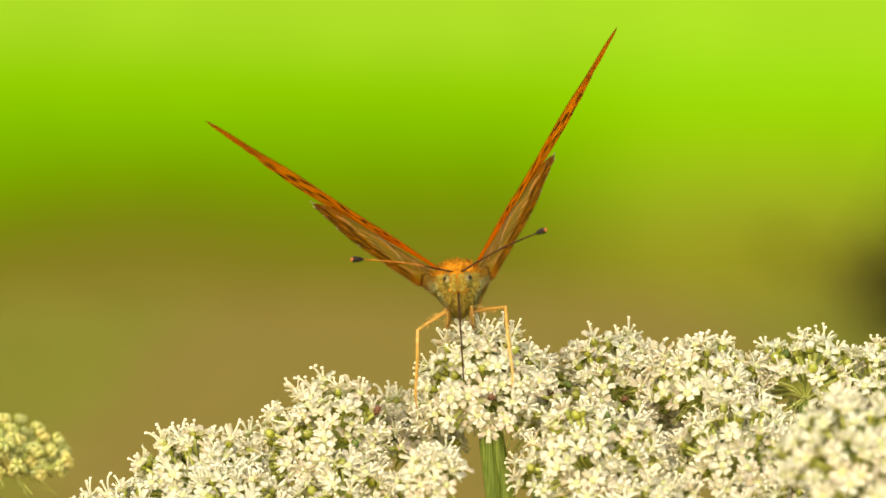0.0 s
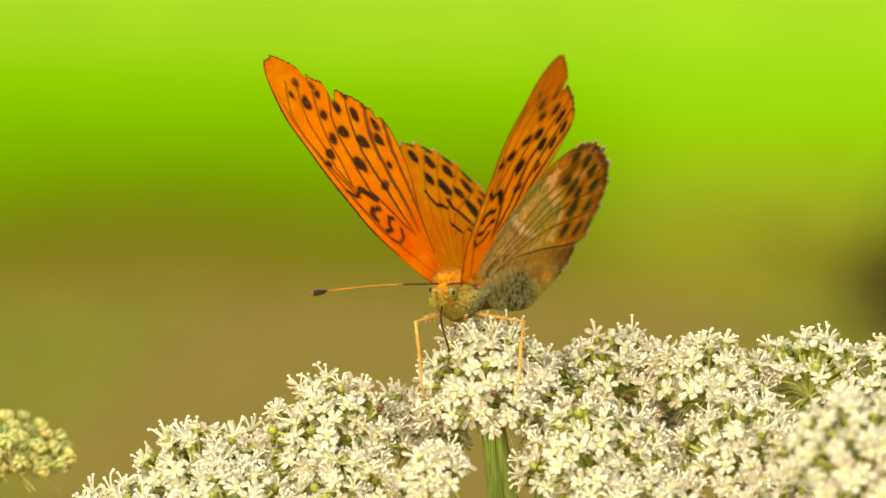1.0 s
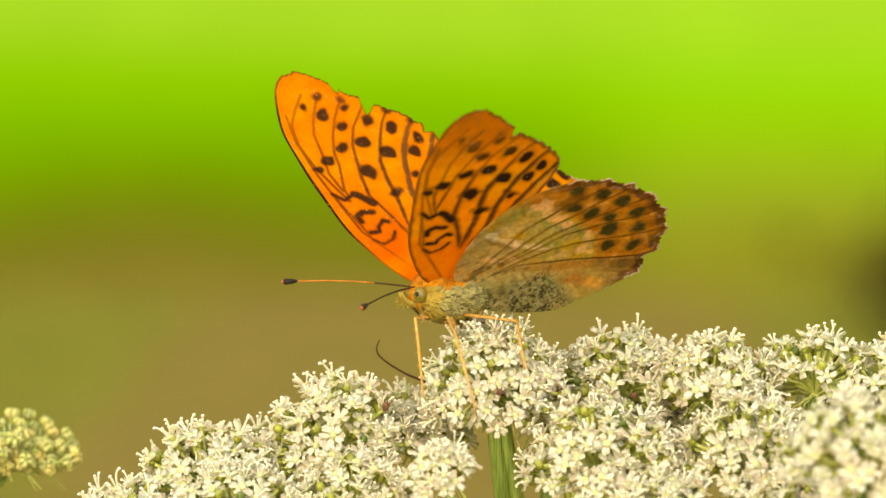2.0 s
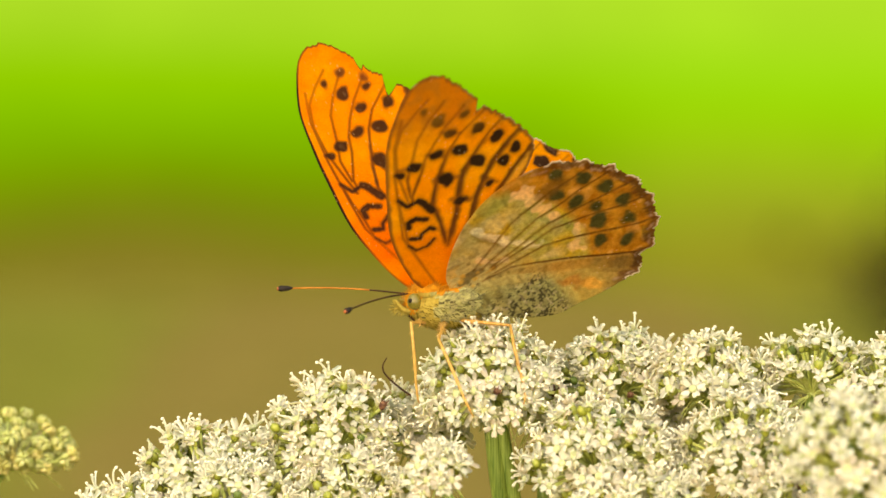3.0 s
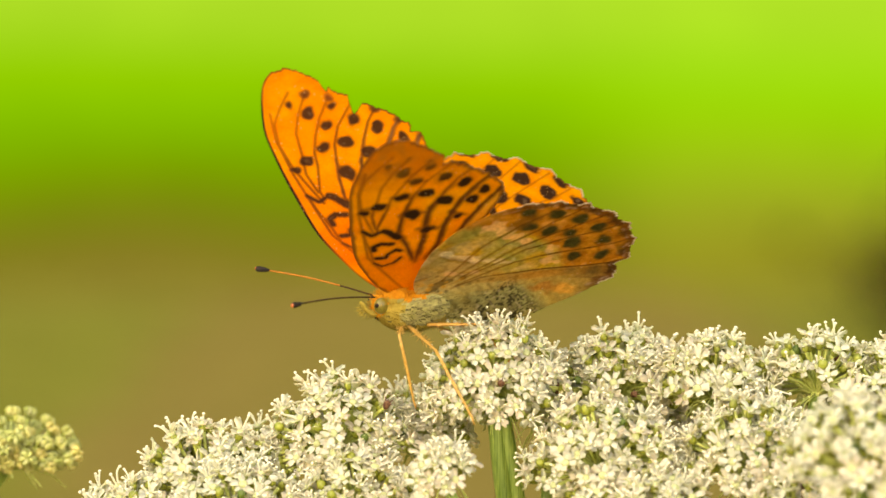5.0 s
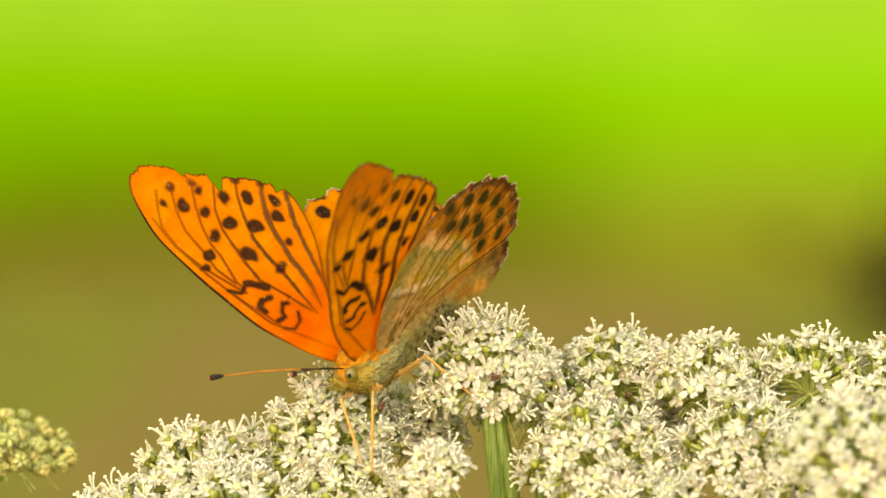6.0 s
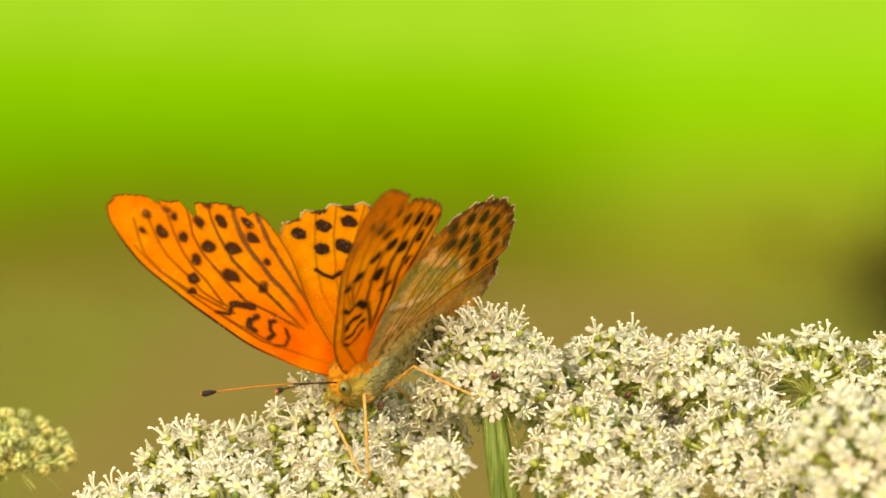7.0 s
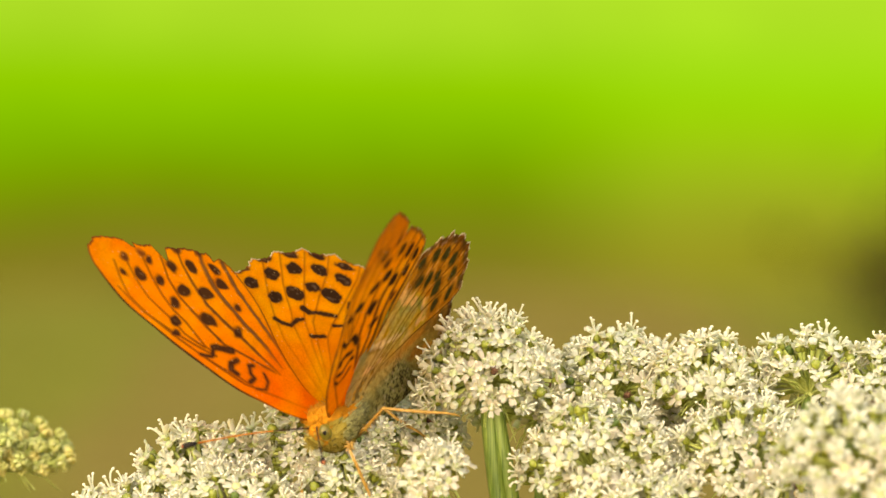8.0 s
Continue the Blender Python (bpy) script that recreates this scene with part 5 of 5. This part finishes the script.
    walk(wings['HL'], [(t, pose(0.00047, 0.00186, 0.00124, beat) @ pose(0, 0, 0, 0, 0, sweep) @ pose(0, 0, 0, 0, twist)) for t, beat, sweep, twist in (
        (0.0, 55.8, 17.9, -0.2), (0.3, 53.7, 19.4, -0.7), (0.5, 61.8, 19.0, 1.0), (0.6, 45.1, 18.0, -0.3), (0.7, 55.9, 18.5, -0.0), (0.8, 56.5, 16.4, -2.3),
        (0.9, 85.5, 19.9, -0.1), (1.0, 62.8, 17.7, 0.3), (1.2, 56.1, 22.5, 0.5), (1.4, 36.6, 20.7, -4.5), (1.5, 52.2, 20.5, 1.2), (1.7, 36.4, 19.6, -1.9),
        (2.8, 50.3, 20.7, 1.2), (3.0, 48.8, 20.9, 1.2), (3.2, 33.8, 21.2, -4.8), (3.5, 39.8, 23.0, -1.8), (3.6, 54.9, 22.1, 1.4), (3.7, 37.8, 18.0, -5.0),
        (4.0, 27.6, 20.7, -5.0), (4.2, 40.7, 20.3, -4.5), (4.5, 30.5, 22.4, -5.2), (4.7, 36.2, 19.2, -3.2), (5.8, 49.7, 20.7, 2.8), (6.0, 54.2, 16.5, 5.7),
        (6.2, 32.1, 16.7, -1.5), (6.5, 33.8, 15.5, -1.0), (6.8, 44.1, 16.6, -0.1), (7.0, 47.9, 17.0, 0.0), (7.2, 41.2, 15.3, -1.6), (7.5, 37.4, 15.8, -1.0),
        (7.6, 35.9, 28.6, 0.0), (7.7, 48.9, 17.0, -0.0), (7.8, 45.4, 18.9, -0.1), (7.9, 46.2, 18.3, -0.1), (8.0, 50.3, 15.8, 0.9))])
    walk(feelers[-1], [(t, pose(0.0079, -0.0006, 0.0015, 0, -rise, -turn)) for t, turn, rise in (
        (0.0, 49, 3), (0.3, 48, 5), (0.5, 47, -0), (0.6, 47, -0), (0.7, 46, -1), (0.8, 48, 1), (0.9, 45, -1), (1.0, 52, -6),
        (1.2, 39, 2), (1.4, 27, 5), (1.5, 25, 3), (1.7, 25, 5), (2.8, 21, 7), (3.0, 18, 8), (3.2, 32, 11), (3.5, 31, 17),
        (3.6, 37, 8), (3.7, 43, 8), (4.0, 40, 13), (4.2, 41, 11), (4.5, 39, 16), (4.7, 39, 8), (5.8, 37, 20), (6.0, 40, 15),
        (6.2, 49, 14), (6.5, 50, 15), (6.8, 48, 16), (7.0, 46, 15), (7.2, 49, 16), (7.5, 47, 18), (7.6, 47, 16), (7.7, 46, 15),
        (7.8, 46, 14), (7.9, 45, 14), (8.0, 45, 14))])
    walk(feelers[1], [(t, pose(0.0079, 0.0006, 0.0015, 0, -rise, turn)) for t, turn, rise in (
        (0.0, 43, 10), (0.3, 43, 9), (0.5, 43, 11), (0.6, 44, 9), (0.7, 42, 9), (0.8, 41, 8), (0.9, 42, 8), (1.0, 41, 6),
        (1.2, 39, -0), (1.4, 38, 1), (1.5, 40, -1), (1.7, 40, -4), (2.8, 39, -3), (3.0, 41, -3), (3.2, 33, 1), (3.5, 33, -3),
        (3.6, 26, -2), (3.7, 14, -4), (4.0, 16, -5), (4.2, 15, -3), (4.5, 16, -2), (4.7, 29, 1), (5.8, 35, 22), (6.0, 28, 19),
        (6.2, 15, 19), (6.5, 14, 17), (6.8, 17, 19), (7.0, 18, 20), (7.2, 18, 22), (7.5, 22, 19), (7.6, 29, 9), (7.7, 33, 4),
        (7.8, 35, 2), (7.9, 36, 1), (8.0, 36, 0))])
    walk(legs['mid_right'][0], [(t, pose(0.0032, -0.0014, -0.0030, rx, ry, rz)) for t, rx, ry, rz in (
        (0.0, 158, 27, -42), (0.3, 156, 24, -49), (0.5, 157, 29, -39), (0.6, 154, 27, -46), (0.7, 155, 26, -49), (0.8, 157, 25, -39), (0.9, 173, 12, -19),
        (1.0, -179, 6, -8), (1.2, -179, -0, 22), (1.4, -174, 1, 36), (1.5, -171, 3, 37), (1.7, -176, 1, 38), (2.8, 179, -5, 38), (3.0, 177, -5, 42),
        (3.2, 174, -9, 59), (3.5, 173, -1, 73), (3.6, 177, -8, 83), (3.7, 177, -4, 88), (4.0, -178, 6, 95), (4.2, 178, 0, 90), (4.5, 174, -5, 85),
        (4.7, -170, 2, 82), (5.8, -175, -9, 25), (6.0, -172, -8, 20), (6.2, -171, -5, 4), (6.5, -175, -7, 3), (6.8, -170, -15, 9), (7.0, -166, -7, 14),
        (7.2, -171, -12, 28), (7.5, -174, -10, 23), (7.6, -177, -19, 11), (7.7, 175, -16, -4), (7.8, 162, -12, 8), (7.9, 150, -13, -1), (8.0, -120, 21, -95))])
    walk(legs['mid_right'][1], [(t, pose(0.0065, 0, 0, 0, bend, 0)) for t, bend in (
        (0.0, -81), (0.3, -81), (0.5, -84), (0.6, -82), (0.7, -83), (0.8, -88), (0.9, -95), (1.0, -98), (1.2, -97), (1.4, -91), (1.5, -93), (1.7, -95),
        (2.8, -99), (3.0, -99), (3.2, -104), (3.5, -117), (3.6, -116), (3.7, -119), (4.0, -121), (4.2, -122), (4.5, -123), (4.7, -115), (5.8, -81), (6.0, -84),
        (6.2, -79), (6.5, -85), (6.8, -92), (7.0, -87), (7.2, -91), (7.5, -98), (7.6, -109), (7.7, -113), (7.8, -120), (7.9, -118), (8.0, -112))])
    walk(legs['mid_left'][0], [(t, pose(0.0032, 0.0014, -0.0030, rx, ry, rz)) for t, rx, ry, rz in (
        (0.0, -174, 24, 180), (0.3, 173, 21, -157), (0.5, 171, 20, -155), (0.6, 164, 22, -143), (0.7, 165, 19, -144), (0.8, 175, 17, -155), (0.9, 175, 21, -157),
        (1.0, 172, 19, -145), (1.2, 171, 25, -136), (1.4, -174, 7, 75), (1.5, -170, 8, 77), (1.7, -171, 11, 75), (2.8, -160, 13, 61), (3.0, -159, 15, 63),
        (3.2, -160, 9, 78), (3.5, -154, 17, 90), (3.6, -156, 6, 100), (3.7, -154, 10, 104), (4.0, -143, 19, 108), (4.2, -149, 14, 108), (4.5, -157, 12, 114),
        (4.7, -153, 15, 116), (5.8, 160, -10, 45), (6.0, 162, -11, 42), (6.2, 161, -8, 28), (6.5, 157, -9, 32), (6.8, 159, -23, 36), (7.0, 164, -22, 39),
        (7.2, 163, -28, 49), (7.5, 169, -29, 38), (7.6, 174, -38, 29), (7.7, 179, -33, 17), (7.8, 177, -20, 34), (7.9, 177, -17, 31), (8.0, -177, -7, 36))])
    walk(legs['mid_left'][1], [(t, pose(0.0065, 0, 0, 0, bend, 0)) for t, bend in (
        (0.0, -40), (0.3, -49), (0.5, -56), (0.6, -53), (0.7, -58), (0.8, -65), (0.9, -81), (1.0, -90), (1.2, -96), (1.4, -73), (1.5, -64), (1.7, -64),
        (2.8, -68), (3.0, -67), (3.2, -61), (3.5, -58), (3.6, -54), (3.7, -54), (4.0, -49), (4.2, -49), (4.5, -49), (4.7, -37), (5.8, -84), (6.0, -90),
        (6.2, -84), (6.5, -91), (6.8, -102), (7.0, -103), (7.2, -110), (7.5, -114), (7.6, -120), (7.7, -122), (7.8, -120), (7.9, -120), (8.0, -114))])
    walk(legs['hind_left'][0], [(t, pose(0.0006, 0.0014, -0.0030, rx, ry, rz)) for t, rx, ry, rz in (
        (0.0, 174, 4, 41), (0.3, 170, 10, 41), (0.5, 168, 13, 56), (0.6, 167, 17, 52), (0.7, 166, 17, 55), (0.8, 160, 21, 72), (0.9, 147, 11, 87),
        (1.0, 143, 3, 95), (1.2, 141, 10, 123), (1.4, 143, 11, 137), (1.5, 149, 4, 137), (1.7, 151, 9, 138), (2.8, 161, 6, 129), (3.0, 161, 9, 133),
        (3.2, 152, 13, 148), (3.5, 160, 12, 159), (3.6, 148, 8, 168), (3.7, 151, 10, 173), (4.0, 157, 11, 174), (4.2, 155, 10, 171), (4.5, 155, 12, 172),
        (4.7, 151, 7, 168), (5.8, -175, -14, 106), (6.0, -166, -21, 100), (6.2, -161, -16, 81), (6.5, -159, -18, 81), (6.8, -159, -26, 90), (7.0, -156, -24, 93),
        (7.2, -170, -21, 108), (7.5, -145, -26, 91), (7.6, -143, -38, 86), (7.7, -132, -44, 74), (7.8, -140, -30, 87), (7.9, -134, -31, 81), (8.0, -127, -30, 80))])
    walk(legs['hind_left'][1], [(t, pose(0.0065, 0, 0, 0, bend, 0)) for t, bend in (
        (0.0, -76), (0.3, -76), (0.5, -77), (0.6, -76), (0.7, -74), (0.8, -75), (0.9, -77), (1.0, -77), (1.2, -74), (1.4, -70), (1.5, -70), (1.7, -69),
        (2.8, -68), (3.0, -66), (3.2, -63), (3.5, -61), (3.6, -61), (3.7, -60), (4.0, -54), (4.2, -54), (4.5, -54), (4.7, -49), (5.8, -78), (6.0, -83),
        (6.2, -84), (6.5, -86), (6.8, -84), (7.0, -77), (7.2, -63), (7.5, -80), (7.6, -88), (7.7, -95), (7.8, -79), (7.9, -85), (8.0, -85))])
    walk(legs['hind_right'][0], [(t, pose(0.0006, -0.0014, -0.0030, rx, ry, rz)) for t, rx, ry, rz in (
        (0.0, 172, 14, -175), (0.3, 156, 15, -158), (0.5, 155, 15, -159), (0.6, 145, 17, -150), (0.7, 148, 16, -153), (0.8, 167, 14, -167), (0.9, 171, 26, -168),
        (1.0, 165, 27, -151), (1.2, 173, 30, -128), (1.4, 173, 34, -119), (1.5, 169, 28, -119), (1.7, 175, 24, -121), (2.8, 175, 11, -117), (3.0, 177, 11, -115),
        (3.2, -179, 23, -107), (3.5, 180, 13, -99), (3.6, 179, 27, -100), (3.7, -180, 24, -96), (4.0, 178, 23, -92), (4.2, 178, 27, -95), (4.5, 180, 27, -96),
        (4.7, 174, 29, -131), (5.8, 172, 12, -156), (6.0, 167, 9, -158), (6.2, 162, 22, -160), (6.5, 161, 18, -157), (6.8, 166, 14, -160), (7.0, 166, 18, -165),
        (7.2, -175, 21, 173), (7.5, 178, 19, -172), (7.6, 172, 16, -175), (7.7, 171, 8, 179), (7.8, -161, 0, 150), (7.9, -161, -4, 151), (8.0, -157, -8, 150))])
    walk(legs['hind_right'][1], [(t, pose(0.0065, 0, 0, 0, bend, 0)) for t, bend in (
        (0.0, -34), (0.3, -36), (0.5, -34), (0.6, -36), (0.7, -36), (0.8, -33), (0.9, -35), (1.0, -40), (1.2, -40), (1.4, -39), (1.5, -43), (1.7, -44),
        (2.8, -57), (3.0, -58), (3.2, -54), (3.5, -57), (3.6, -57), (3.7, -56), (4.0, -54), (4.2, -54), (4.5, -54), (4.7, -45), (5.8, -55), (6.0, -55),
        (6.2, -47), (6.5, -47), (6.8, -50), (7.0, -43), (7.2, -39), (7.5, -37), (7.6, -44), (7.7, -49), (7.8, -56), (7.9, -60), (8.0, -62))])
    walk(curl, [(t, pose(x, y, z, rx, ry, rz)) for t, x, y, z, rx, ry, rz in (
        (0.0, -0.0092, -0.0005, -0.0135, 19, 62, 107), (0.3, -0.0092, -0.0034, -0.0137, 19, 62, 112), (0.5, -0.0095, -0.0032, -0.0136, 23, 59, 117), (0.6, -0.0095, -0.0042, -0.0136, 24, 60, 118),
        (0.7, -0.0096, -0.0039, -0.0135, 23, 59, 118), (0.8, -0.0097, -0.0031, -0.0135, 25, 62, 117), (0.9, -0.0065, -0.0018, -0.0155, -3, 60, 100), (1.0, -0.0042, -0.0032, -0.0147, -8, 44, 111),
        (1.2, 0.0009, -0.0059, -0.0128, -9, 26, 136), (1.4, 0.0031, -0.0040, -0.0117, -9, 1, 152), (1.5, 0.0026, -0.0030, -0.0111, -8, -15, 156), (1.7, 0.0031, -0.0039, -0.0112, -5, -8, 154),
        (2.8, 0.0044, -0.0044, -0.0129, -3, 3, 158), (3.0, 0.0042, -0.0041, -0.0134, -2, 6, 160), (3.2, 0.0054, -0.0014, -0.0136, -9, 5, 171), (3.5, 0.0055, -0.0004, -0.0130, -3, 8, 180),
        (3.6, 0.0040, 0.0021, -0.0116, -14, 14, -179), (3.7, 0.0053, 0.0017, -0.0110, -12, 14, -174), (4.0, 0.0051, 0.0015, -0.0106, -8, 9, -168), (4.2, 0.0046, 0.0017, -0.0100, -12, 8, -170),
        (4.5, 0.0050, 0.0023, -0.0118, -11, 9, -168), (4.7, 0.0023, 0.0022, -0.0145, -14, -20, -174), (5.8, -0.0025, -0.0186, -0.0280, -18, -36, 158), (6.0, -0.0055, -0.0178, -0.0282, -19, -40, 153),
        (6.2, -0.0059, -0.0177, -0.0297, -21, -38, 146), (6.5, -0.0074, -0.0193, -0.0289, -17, -38, 142), (6.8, -0.0054, -0.0200, -0.0282, -19, -36, 145), (7.0, -0.0066, -0.0182, -0.0295, -20, -39, 148),
        (7.2, -0.0066, -0.0173, -0.0302, -23, -36, 147), (7.5, -0.0076, -0.0196, -0.0293, -18, -37, 145), (7.6, -0.0068, -0.0173, -0.0305, -26, -36, 148), (7.7, -0.0094, -0.0165, -0.0304, -28, -40, 144),
        (7.8, -0.0126, -0.0170, -0.0283, -21, -38, 137), (7.9, -0.0128, -0.0171, -0.0279, -20, -36, 136), (8.0, -0.0132, -0.0170, -0.0275, -19, -39, 139))])
    walk(trunk, [(t, pose(0.0079, 0, -0.0012, 0, swing, 0)) for t, swing in ((0.0, -8), (0.8, -6), (1.1, 30), (1.4, 62), (4.7, 62), (5.3, 95), (8.0, 95))])
    # the head that bears the butterfly nods under its weight
    walk(perch, [(t, pose(0.0062, -0.0012, -0.0176 - sink, nod, 0, 0)) for t, nod, sink in (
        (0.0, 11, 0.0006), (1.0, 10, 0.0006), (4.7, 10, 0.0006), (5.3, 2, -0.0002), (5.8, 4, -0.0004), (7.2, 3, -0.0004), (8.0, 0, -0.0005))])


motions()
